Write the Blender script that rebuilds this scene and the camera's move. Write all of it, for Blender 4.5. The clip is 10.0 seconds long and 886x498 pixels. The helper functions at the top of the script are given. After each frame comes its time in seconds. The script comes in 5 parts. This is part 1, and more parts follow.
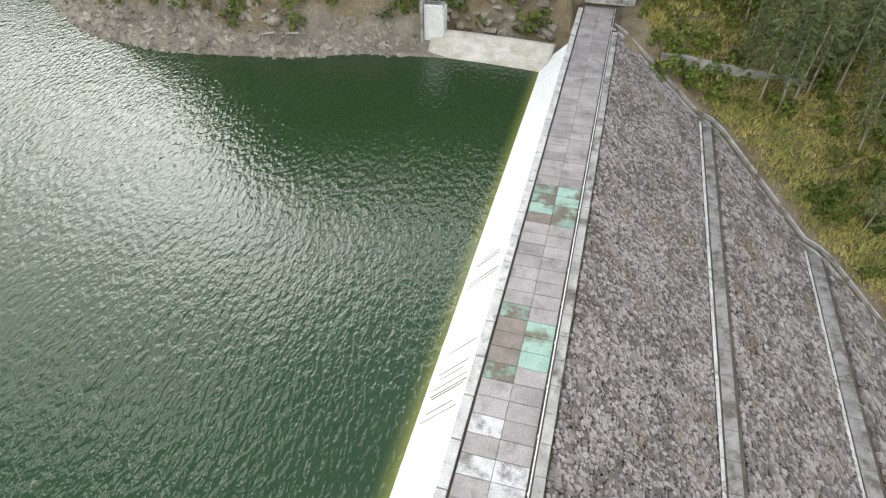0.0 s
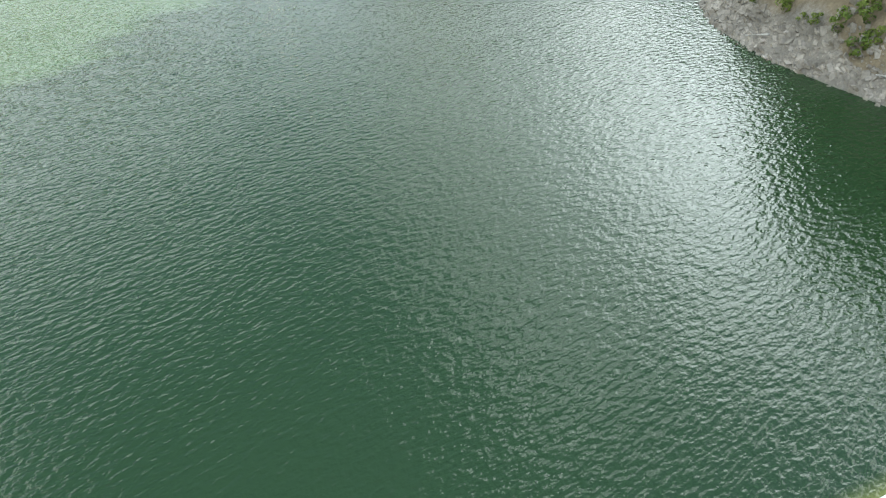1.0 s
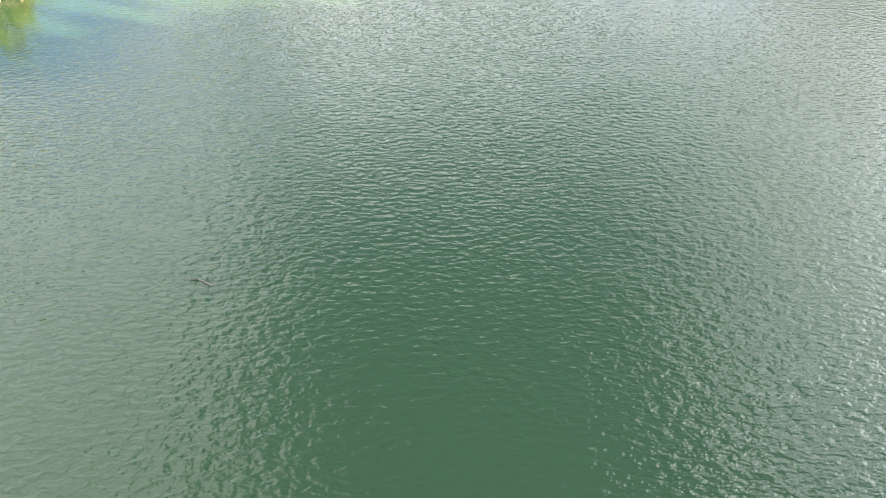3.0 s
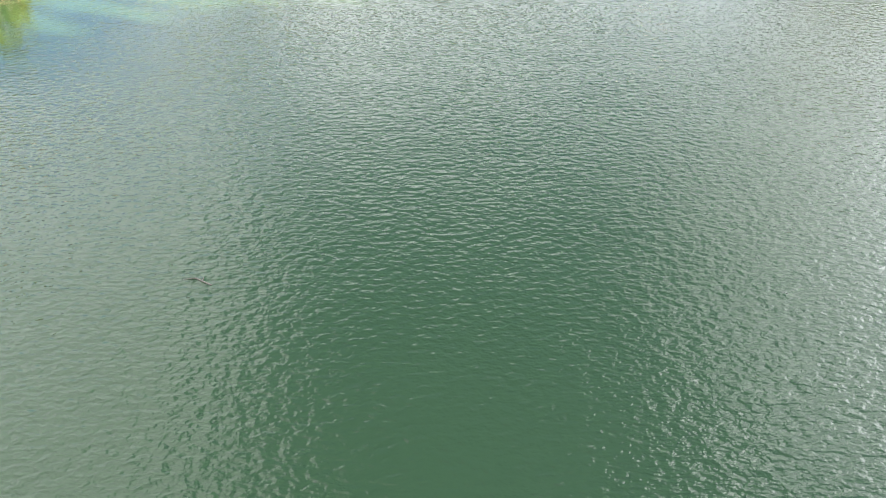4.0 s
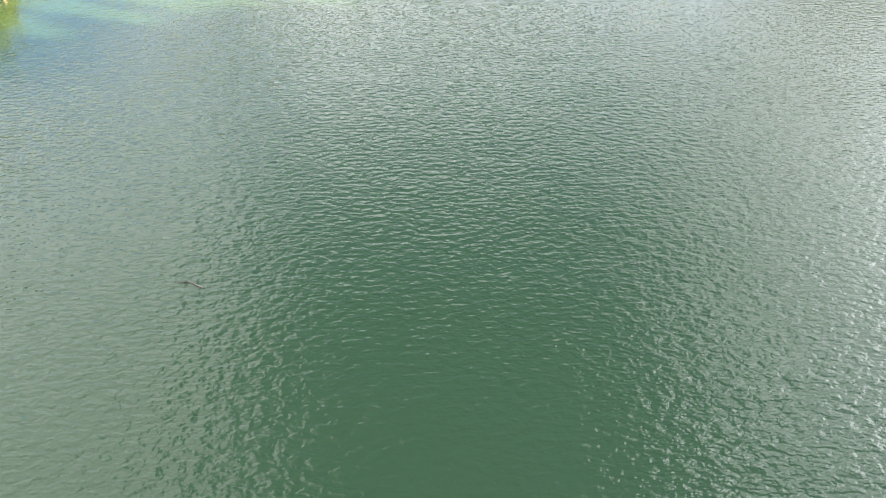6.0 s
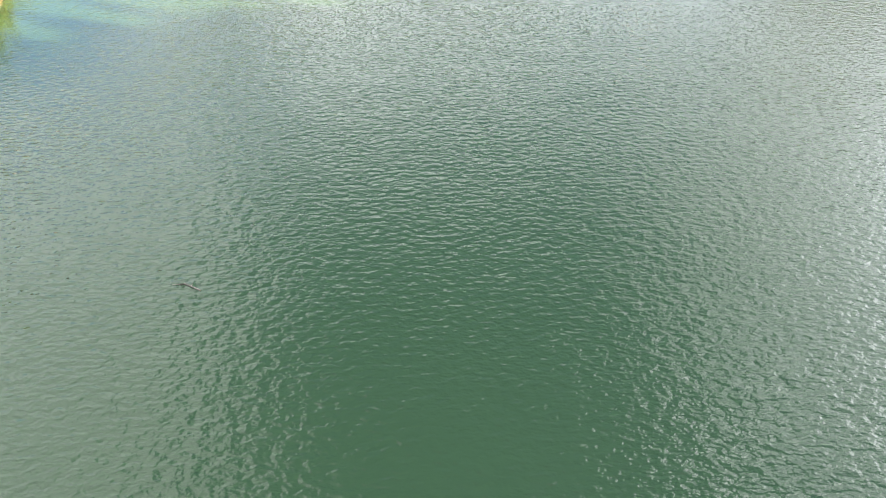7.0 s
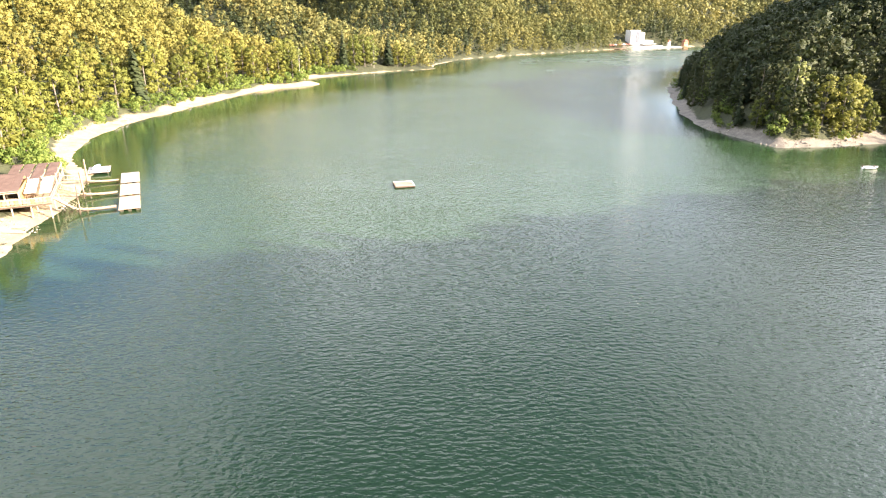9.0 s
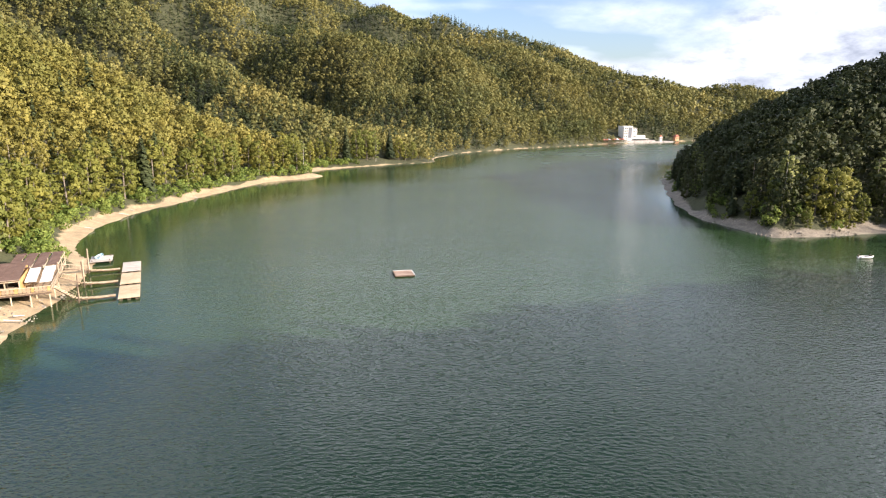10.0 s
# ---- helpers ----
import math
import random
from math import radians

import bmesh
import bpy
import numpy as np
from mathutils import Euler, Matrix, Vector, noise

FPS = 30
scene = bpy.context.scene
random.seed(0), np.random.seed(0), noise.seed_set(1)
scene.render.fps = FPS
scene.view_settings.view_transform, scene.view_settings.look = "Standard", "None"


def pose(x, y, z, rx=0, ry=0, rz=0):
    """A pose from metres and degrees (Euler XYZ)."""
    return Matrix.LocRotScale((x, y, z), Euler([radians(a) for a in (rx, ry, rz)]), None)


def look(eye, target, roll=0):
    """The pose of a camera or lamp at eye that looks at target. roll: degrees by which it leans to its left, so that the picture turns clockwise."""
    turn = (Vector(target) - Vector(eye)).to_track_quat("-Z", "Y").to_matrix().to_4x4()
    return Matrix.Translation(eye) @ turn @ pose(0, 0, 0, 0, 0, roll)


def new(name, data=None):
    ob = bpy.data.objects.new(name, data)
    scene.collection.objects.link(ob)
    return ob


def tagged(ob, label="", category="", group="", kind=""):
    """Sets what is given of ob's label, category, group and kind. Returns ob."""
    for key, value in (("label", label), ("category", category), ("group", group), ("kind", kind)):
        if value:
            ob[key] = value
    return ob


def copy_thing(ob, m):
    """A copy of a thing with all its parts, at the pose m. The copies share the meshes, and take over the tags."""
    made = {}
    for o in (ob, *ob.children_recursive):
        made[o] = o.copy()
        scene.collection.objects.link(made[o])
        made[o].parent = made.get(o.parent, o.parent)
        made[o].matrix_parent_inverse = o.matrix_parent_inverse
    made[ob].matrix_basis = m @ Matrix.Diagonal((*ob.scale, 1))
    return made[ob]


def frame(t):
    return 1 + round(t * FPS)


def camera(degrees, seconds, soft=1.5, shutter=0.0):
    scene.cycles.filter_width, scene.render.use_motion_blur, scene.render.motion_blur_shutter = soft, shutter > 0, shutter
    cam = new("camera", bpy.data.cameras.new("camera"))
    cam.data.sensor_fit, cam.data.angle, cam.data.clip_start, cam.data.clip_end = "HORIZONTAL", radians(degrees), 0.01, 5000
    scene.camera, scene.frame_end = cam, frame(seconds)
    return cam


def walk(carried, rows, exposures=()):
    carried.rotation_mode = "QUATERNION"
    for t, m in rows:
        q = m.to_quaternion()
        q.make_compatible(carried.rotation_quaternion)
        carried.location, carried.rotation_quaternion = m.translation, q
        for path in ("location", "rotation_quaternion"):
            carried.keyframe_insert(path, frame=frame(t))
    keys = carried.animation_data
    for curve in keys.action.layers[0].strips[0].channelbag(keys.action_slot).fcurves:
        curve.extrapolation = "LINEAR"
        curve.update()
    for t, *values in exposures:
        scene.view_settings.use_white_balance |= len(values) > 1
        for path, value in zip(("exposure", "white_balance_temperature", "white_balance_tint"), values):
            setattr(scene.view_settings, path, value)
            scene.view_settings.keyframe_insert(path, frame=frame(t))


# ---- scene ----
cam = camera(71.0, 10.0, soft=1.2)
EYE = (0.0, 0.0, 34.0)
TURNS = [  # seconds, yaw, pitch, roll
    (0.0, -86.2, -41.8, 0.0), (0.3, -77.7, -41.6, 0.8), (0.5, -66.8, -41.3, 1.8), (0.7, -53.6, -41.1, 2.0),
    (0.8, -46.7, -41.0, 2.1), (0.9, -40.0, -40.8, 2.2), (1.0, -33.4, -40.7, 2.2), (1.1, -26.7, -40.8, 2.1),
    (1.3, -14.4, -41.5, 1.4), (1.5, -5.4, -42.0, 0.6), (1.7, -0.8, -42.3, 0.2), (2.0, 1.5, -42.3, 0.0),
    (2.5, 1.6, -42.2, 0.0), (3.0, 1.4, -42.1, 0.0), (4.5, 1.1, -42.3, 0.0), (5.0, 0.9, -42.2, 0.0),
    (6.5, 0.1, -42.2, 0.0), (7.0, -0.05, -42.1, 0.0), (7.4, -0.1, -42.0, 0.0), (7.6, -0.1, -41.4, 0.0), (7.7, -0.1, -40.7, 0.0),
    (7.8, -0.1, -39.4, -0.1), (7.9, -0.1, -37.8, -0.2), (8.0, -0.05, -36.0, -0.3), (8.5, 0.0, -28.9, -0.1), (9.0, 0.02, -20.7, 0.03),
    (9.5, 0.01, -13.87, 0.03), (9.7, 0.0, -12.8, 0.0), (10.0, 0.0, -12.5, 0.0)]
walk(cam, [(t, pose(*EYE, 90 + p, r, y)) for t, y, p, r in TURNS],
     exposures=[(0.0, 2.5, 6750, 12), (0.5, 2.2, 6200, 8), (1.0, 2.52, 6050, 5), (1.5, 2.87, 5950, 6), (2.0, 3.15, 6250, 17), (7.5, 3.15, 6250, 17),
                (8.5, 2.85, 6150, 18), (9.2, 2.38, 5950, 19), (9.6, 1.95, 5850, 20), (10.0, 1.5, 5850, 20)])

# ---------------------------------------------------------------- light
SUN_EL, SUN_AZ = radians(20), radians(111)      # azimuth clockwise from +y
SUN_DIR = Vector((math.sin(SUN_AZ) * math.cos(SUN_EL), math.cos(SUN_AZ) * math.cos(SUN_EL), math.sin(SUN_EL)))


def link(nt, a, ai, b, bi):
    nt.links.new(a.outputs[ai], b.inputs[bi])


def node(nt, kind, **values):
    n = nt.nodes.new(kind)
    for key, value in values.items():
        if key in n.inputs:
            n.inputs[key].default_value = value
    return n


CLOUD_SHIFT = (17.846, 22.0, 0.0)
# cloud banks (+) and clear gaps (-) over the lake: place and half widths on the cloud layer, weight
CLOUD_BANKS = ((0.0, 0.66, 0.36, 0.52, -0.50), (-0.70, 0.85, 0.36, 0.52, 0.14), (-1.0, 1.62, 0.50, 0.34, -0.50),
               (0.86, 0.78, 0.36, 0.36, -0.06), (0.22, 1.12, 0.26, 0.24, -0.28), (0.46, 0.48, 0.13, 0.13, 0.45), (0.50, 0.08, 0.26, 0.18, -0.12), (1.0, -0.18, 0.34, 0.26, 0.30))


def build_world():
    w = bpy.data.worlds.new("sky")
    scene.world = w
    w.use_nodes = True
    nt = w.node_tree
    nt.nodes.clear()
    sky = nt.nodes.new("ShaderNodeTexSky")
    sky.sky_type = "NISHITA"
    sky.sun_disc = False
    sky.sun_elevation, sky.sun_rotation = SUN_EL, SUN_AZ
    sky.air_density, sky.dust_density, sky.ozone_density = 1.0, 1.5, 1.2
    co = nt.nodes.new("ShaderNodeTexCoord")
    sep = nt.nodes.new("ShaderNodeSeparateXYZ")
    link(nt, co, "Generated", sep, 0)
    up = nt.nodes.new("ShaderNodeMath")
    up.operation = "MAXIMUM"
    up.inputs[1].default_value = 0.0
    link(nt, sep, "Z", up, 0)
    add = nt.nodes.new("ShaderNodeMath")
    add.operation = "ADD"
    add.inputs[1].default_value = 0.16
    link(nt, up, 0, add, 0)
    flat = []
    for axis in ("X", "Y"):
        dv = nt.nodes.new("ShaderNodeMath")
        dv.operation = "DIVIDE"
        link(nt, sep, axis, dv, 0)
        link(nt, add, 0, dv, 1)
        flat.append(dv)
    com = nt.nodes.new("ShaderNodeCombineXYZ")
    link(nt, flat[0], 0, com, 0)
    link(nt, flat[1], 0, com, 1)
    flat_com = com
    off = nt.nodes.new("ShaderNodeVectorMath")
    off.operation = "ADD"
    off.inputs[1].default_value = CLOUD_SHIFT
    link(nt, com, 0, off, 0)
    com = off
    big = node(nt, "ShaderNodeTexNoise", Scale=0.4875, Detail=5.0, Roughness=0.5, Distortion=0.3)
    link(nt, com, 0, big, "Vector")
    # frayed edges of the cloud banks and of the clear gaps between them
    fray = node(nt, "ShaderNodeTexNoise", Scale=3.4, Detail=7.0, Roughness=0.66)
    link(nt, flat_com, 0, fray, "Vector")
    drift = nt.nodes.new("ShaderNodeVectorMath")
    drift.operation = "MULTIPLY_ADD"
    drift.inputs[1].default_value, drift.inputs[2].default_value = (0.46, 0.46, 0.0), (-0.23, -0.23, 0.0)
    link(nt, fray, "Color", drift, 0)
    place = nt.nodes.new("ShaderNodeVectorMath")
    place.operation = "ADD"
    link(nt, flat_com, 0, place, 0)
    link(nt, drift, 0, place, 1)
    total = big
    for cx, cy, rx, ry, weight in CLOUD_BANKS:
        sub = nt.nodes.new("ShaderNodeVectorMath")
        sub.operation = "MULTIPLY_ADD"
        sub.inputs[1].default_value, sub.inputs[2].default_value = (1 / rx, 1 / ry, 0.0), (-cx / rx, -cy / ry, 0.0)
        link(nt, place, 0, sub, 0)
        far = nt.nodes.new("ShaderNodeVectorMath")
        far.operation = "LENGTH"
        link(nt, sub, 0, far, 0)
        bank = nt.nodes.new("ShaderNodeMapRange")
        bank.interpolation_type = "SMOOTHSTEP"
        bank.inputs["From Min"].default_value, bank.inputs["From Max"].default_value = 0.45, 1.25
        bank.inputs["To Min"].default_value, bank.inputs["To Max"].default_value = weight, 0.0
        link(nt, far, "Value", bank, 0)
        plus = nt.nodes.new("ShaderNodeMath")
        plus.operation = "ADD"
        link(nt, total, 0, plus, 0)
        link(nt, bank, 0, plus, 1)
        total = plus
    cover = nt.nodes.new("ShaderNodeValToRGB")
    cover.color_ramp.elements[0].position, cover.color_ramp.elements[1].position = 0.39, 0.53
    link(nt, total, 0, cover, 0)
    shade = node(nt, "ShaderNodeTexNoise", Scale=7.0, Detail=7.0, Roughness=0.64)
    puff = nt.nodes.new("ShaderNodeVectorMath")
    puff.operation = "MULTIPLY"
    puff.inputs[1].default_value = (1.0, 1.0, 2.4)
    link(nt, co, "Generated", puff, 0)
    link(nt, puff, 0, shade, "Vector")
    tone = nt.nodes.new("ShaderNodeValToRGB")
    tone.color_ramp.elements[0].position, tone.color_ramp.elements[1].position = 0.36, 0.64
    tone.color_ramp.elements[0].color, tone.color_ramp.elements[1].color = (3.5, 3.8, 4.1, 1), (10.3, 10.4, 9.8, 1)
    link(nt, shade, "Fac", tone, 0)
    # clouds glow more towards the sun's side of the sky and overhead than low over the hills
    parts = []
    for way, lo, hi, power, gain, base in (((0.20, 0.10, 0.75), -0.1, 1.0, 1.0, 0.85, 0.72), ((0.772, 0.38, 0.51), 0.0, 1.0, 27.0, 4.8, 0.0), ((0.78, -0.12, 0.61), 0.0, 1.0, 30.0, 1.6, 0.0), ((0.404, 0.465, 0.788), 0.0, 1.0, 160.0, 2.2, 0.0),
                                      ((-0.50, 0.80, 0.33), 0.0, 1.0, 4.0, 0.75, 0.0)):
        dot = nt.nodes.new("ShaderNodeVectorMath")
        dot.operation = "DOT_PRODUCT"
        dot.inputs[1].default_value = way
        link(nt, co, "Generated", dot, 0)
        ran = nt.nodes.new("ShaderNodeMapRange")
        ran.inputs["From Min"].default_value, ran.inputs["From Max"].default_value = lo, hi
        link(nt, dot, "Value", ran, 0)
        pw = nt.nodes.new("ShaderNodeMath")
        pw.operation = "POWER"
        pw.inputs[1].default_value = power
        link(nt, ran, 0, pw, 0)
        ma = nt.nodes.new("ShaderNodeMath")
        ma.operation = "MULTIPLY_ADD"
        ma.inputs[1].default_value, ma.inputs[2].default_value = gain, base
        link(nt, pw, 0, ma, 0)
        parts.append(ma)
    glow = parts[0]
    for extra in parts[1:]:
        more = nt.nodes.new("ShaderNodeMath")
        more.operation = "ADD"
        link(nt, glow, 0, more, 0)
        link(nt, extra, 0, more, 1)
        glow = more
    lit = nt.nodes.new("ShaderNodeVectorMath")
    lit.operation = "SCALE"
    link(nt, tone, 0, lit, 0)
    link(nt, glow, 0, lit, "Scale")
    mix = nt.nodes.new("ShaderNodeMixRGB")
    link(nt, cover, 0, mix, 0)
    clear = nt.nodes.new("ShaderNodeVectorMath")
    clear.operation = "SCALE"
    clear.inputs["Scale"].default_value = 1.45
    link(nt, sky, 0, clear, 0)
    link(nt, clear, 0, mix, 1)
    link(nt, lit, 0, mix, 2)
    bg = nt.nodes.new("ShaderNodeBackground")
    bg.inputs["Strength"].default_value = 0.053
    link(nt, mix, 0, bg, 0)
    out = nt.nodes.new("ShaderNodeOutputWorld")
    link(nt, bg, 0, out, 0)


build_world()
sun_data = bpy.data.lights.new("sun", "SUN")
sun_data.energy, sun_data.angle, sun_data.color = 5.0, radians(0.55), (1.0, 0.83, 0.59)
sun_ob = new("sun", sun_data)
sun_ob.matrix_world = look((0, 0, 200), Vector((0, 0, 200)) - SUN_DIR)


# ---------------------------------------------------------------- materials
def material(name, low, high, scale=1.0, rough=0.85, bump=0.3, bump_scale=None, fine=8.0, island=0.0, random_ob=0.0, spec=0.3,
             metal=0.0, translucent=0.0, tint=0.0, stain=None, stain_scale=0.3, stain_lo=0.5, stain_hi=0.65, stretch=(1, 1, 1), broad=1.0):
    """Two-scale coloured surface: a broad noise between two colours, fine grain, optional stain colour, bump."""
    m = bpy.data.materials.new(name)
    m.use_nodes = True
    nt = m.node_tree
    b = nt.nodes["Principled BSDF"]
    co = nt.nodes.new("ShaderNodeNewGeometry")
    mp = nt.nodes.new("ShaderNodeMapping")
    mp.inputs["Scale"].default_value = stretch
    link(nt, co, "Position", mp, 0)
    n1 = node(nt, "ShaderNodeTexNoise", Scale=scale, Detail=6.0, Roughness=0.6)
    link(nt, mp, 0, n1, "Vector")
    n2 = node(nt, "ShaderNodeTexNoise", Scale=scale * fine, Detail=5.0, Roughness=0.7)
    link(nt, mp, 0, n2, "Vector")
    r1 = nt.nodes.new("ShaderNodeMapRange")
    r1.inputs["From Min"].default_value, r1.inputs["From Max"].default_value = 0.3, 0.7
    r1.inputs["To Min"].default_value, r1.inputs["To Max"].default_value = 0.5 - broad / 2, 0.5 + broad / 2
    link(nt, n1, "Fac", r1, 0)
    fac = r1
    for amount, which in ((island, "ISLAND"), (random_ob, "OBJECT")):
        if amount:
            if which == "ISLAND":
                src, sock = co, "Random Per Island"
            else:
                src, sock = nt.nodes.new("ShaderNodeObjectInfo"), "Random"
            ma = nt.nodes.new("ShaderNodeMath")
            ma.operation = "MULTIPLY_ADD"
            ma.inputs[1].default_value, ma.inputs[2].default_value = amount, -amount / 2
            link(nt, src, sock, ma, 0)
            ad = nt.nodes.new("ShaderNodeMath")
            ad.operation, ad.use_clamp = "ADD", True
            link(nt, fac, 0, ad, 0)
            link(nt, ma, 0, ad, 1)
            fac = ad
    if tint:
        at = nt.nodes.new("ShaderNodeAttribute")
        at.attribute_name = "tint"
        ma = nt.nodes.new("ShaderNodeMath")
        ma.operation = "MULTIPLY_ADD"
        ma.inputs[1].default_value, ma.inputs[2].default_value = tint, -tint / 2
        link(nt, at, "Fac", ma, 0)
        ad = nt.nodes.new("ShaderNodeMath")
        ad.operation, ad.use_clamp = "ADD", True
        link(nt, fac, 0, ad, 0)
        link(nt, ma, 0, ad, 1)
        fac = ad
    mix = nt.nodes.new("ShaderNodeMixRGB")
    mix.inputs[1].default_value, mix.inputs[2].default_value = (*low, 1), (*high, 1)
    link(nt, fac, 0, mix, 0)
    col = mix
    if stain:
        n3 = node(nt, "ShaderNodeTexNoise", Scale=stain_scale, Detail=5.0, Roughness=0.65)
        link(nt, mp, 0, n3, "Vector")
        r3 = nt.nodes.new("ShaderNodeMapRange")
        r3.inputs["From Min"].default_value, r3.inputs["From Max"].default_value = stain_lo, stain_hi
        link(nt, n3, "Fac", r3, 0)
        m3 = nt.nodes.new("ShaderNodeMixRGB")
        m3.inputs[2].default_value = (*stain, 1)
        link(nt, r3, 0, m3, 0)
        link(nt, col, 0, m3, 1)
        col = m3
    g = nt.nodes.new("ShaderNodeMapRange")
    g.inputs["From Min"].default_value, g.inputs["From Max"].default_value = 0.25, 0.75
    g.inputs["To Min"].default_value, g.inputs["To Max"].default_value = 0.72, 1.25
    link(nt, n2, "Fac", g, 0)
    mu = nt.nodes.new("ShaderNodeMixRGB")
    mu.blend_type = "MULTIPLY"
    mu.inputs[0].default_value = 1.0
    link(nt, col, 0, mu, 1)
    link(nt, g, 0, mu, 2)
    link(nt, mu, 0, b, "Base Color")
    b.inputs["Roughness"].default_value, b.inputs["Metallic"].default_value = rough, metal
    b.inputs["Specular IOR Level"].default_value = spec
    if bump:
        n4 = node(nt, "ShaderNodeTexNoise", Scale=bump_scale or scale * fine, Detail=6.0, Roughness=0.7)
        link(nt, mp, 0, n4, "Vector")
        bp = nt.nodes.new("ShaderNodeBump")
        bp.inputs["Strength"].default_value, bp.inputs["Distance"].default_value = bump, 0.05
        link(nt, n4, "Fac", bp, "Height")
        link(nt, bp, 0, b, "Normal")
    if translucent:
        tr = nt.nodes.new("ShaderNodeBsdfTranslucent")
        link(nt, mu, 0, tr, 0)
        ms = nt.nodes.new("ShaderNodeMixShader")
        ms.inputs[0].default_value = translucent
        link(nt, b, 0, ms, 1)
        link(nt, tr, 0, ms, 2)
        link(nt, ms, 0, nt.nodes["Material Output"], 0)
    return m


def water_material():
    m = bpy.data.materials.new("lake_water")
    m.use_nodes = True
    nt = m.node_tree
    b = nt.nodes["Principled BSDF"]
    geo = nt.nodes.new("ShaderNodeNewGeometry")
    n0 = node(nt, "ShaderNodeTexNoise", Scale=0.02, Detail=3.0)
    link(nt, geo, "Position", n0, "Vector")
    mix = nt.nodes.new("ShaderNodeMixRGB")
    mix.inputs[1].default_value, mix.inputs[2].default_value = (0.019, 0.043, 0.0145, 1), (0.025, 0.0505, 0.0205, 1)
    link(nt, n0, "Fac", mix, 0)
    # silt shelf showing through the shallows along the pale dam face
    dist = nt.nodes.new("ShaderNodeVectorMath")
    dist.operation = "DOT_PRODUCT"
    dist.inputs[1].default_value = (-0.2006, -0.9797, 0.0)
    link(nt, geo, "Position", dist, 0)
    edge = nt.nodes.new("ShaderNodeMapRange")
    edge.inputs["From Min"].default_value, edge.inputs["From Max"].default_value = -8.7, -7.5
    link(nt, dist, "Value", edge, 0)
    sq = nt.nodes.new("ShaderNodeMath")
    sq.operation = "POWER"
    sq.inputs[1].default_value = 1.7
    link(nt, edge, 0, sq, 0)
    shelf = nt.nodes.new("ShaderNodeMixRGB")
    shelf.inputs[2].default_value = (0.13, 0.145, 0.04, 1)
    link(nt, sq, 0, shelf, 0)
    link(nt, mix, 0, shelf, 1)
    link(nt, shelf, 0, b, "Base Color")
    b.inputs["Roughness"].default_value, b.inputs["IOR"].default_value = 0.03, 1.34
    b.inputs["Specular IOR Level"].default_value = 0.5
    # roughness grows outwards from the origin, for ripples too fine to resolve
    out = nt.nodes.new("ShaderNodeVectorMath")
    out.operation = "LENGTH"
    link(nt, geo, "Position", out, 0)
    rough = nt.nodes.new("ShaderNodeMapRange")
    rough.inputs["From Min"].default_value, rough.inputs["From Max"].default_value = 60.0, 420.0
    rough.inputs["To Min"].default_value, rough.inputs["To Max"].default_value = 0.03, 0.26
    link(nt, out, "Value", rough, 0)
    # calmer and windier patches of the surface
    wind = node(nt, "ShaderNodeTexNoise", Scale=0.017, Detail=2.0, Roughness=0.5)
    link(nt, geo, "Position", wind, "Vector")
    gust = nt.nodes.new("ShaderNodeMapRange")
    gust.inputs["From Min"].default_value, gust.inputs["From Max"].default_value = 0.36, 0.6
    gust.inputs["To Min"].default_value, gust.inputs["To Max"].default_value = 0.84, 1.1
    link(nt, wind, "Fac", gust, 0)
    lee = nt.nodes.new("ShaderNodeAttribute")
    lee.attribute_name = "lee"
    calm = nt.nodes.new("ShaderNodeMapRange")
    calm.inputs["To Min"].default_value, calm.inputs["To Max"].default_value = 1.0, 0.14
    link(nt, lee, "Fac", calm, 0)
    blow = nt.nodes.new("ShaderNodeMath")
    blow.operation = "MULTIPLY"
    link(nt, gust, 0, blow, 0)
    link(nt, calm, 0, blow, 1)
    gust = blow
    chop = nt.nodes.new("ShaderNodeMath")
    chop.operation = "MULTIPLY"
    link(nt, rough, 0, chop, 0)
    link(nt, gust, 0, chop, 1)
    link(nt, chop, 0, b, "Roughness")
    last = None
    for size, turn, stretch, strength, dist in ((0.12, 20, 1.8, 1.0, 0.10), (0.5, 8, 1.5, 1.0, 0.04), (2.2, -6, 1.9, 1.0, 0.105), (5.2, 10, 1.5, 1.0, 0.032)):
        mp = nt.nodes.new("ShaderNodeMapping")
        mp.inputs["Rotation"].default_value = (0, 0, radians(turn))
        mp.inputs["Scale"].default_value = (1 / stretch, 1, 1)
        link(nt, geo, "Position", mp, 0)
        n = node(nt, "ShaderNodeTexNoise", Scale=size, Detail=1.0, Roughness=0.4, Distortion=0.2)
        link(nt, mp, 0, n, "Vector")
        bp = nt.nodes.new("ShaderNodeBump")
        bp.inputs["Strength"].default_value, bp.inputs["Distance"].default_value = strength, dist
        link(nt, n, "Fac", bp, "Height")
        link(nt, gust, 0, bp, "Strength")
        if last:
            link(nt, last, 0, bp, "Normal")
        last = bp
    link(nt, last, 0, b, "Normal")
    return m


WATER = water_material()
LEAF = material("broadleaf_foliage", (0.106, 0.119, 0.026), (0.315, 0.264, 0.056), 0.02, fine=14, island=0.1, tint=0.45, broad=0.55, translucent=0.28, bump=0, rough=0.7)
SHORE_LEAF = material("shore_tree_leaves", (0.095, 0.122, 0.020), (0.30, 0.272, 0.050), 0.05, fine=14, island=0.14, tint=0.7, broad=0.5, translucent=0.34, bump=0, rough=0.7)
# greyed leaves for woods beyond 360 m: distance haze put into the colour
FAR_LEAF = material("distant_foliage", (0.088, 0.104, 0.032), (0.275, 0.236, 0.066), 0.012, fine=14, island=0.1, tint=0.55, broad=0.8, translucent=0.25, bump=0, rough=0.75)
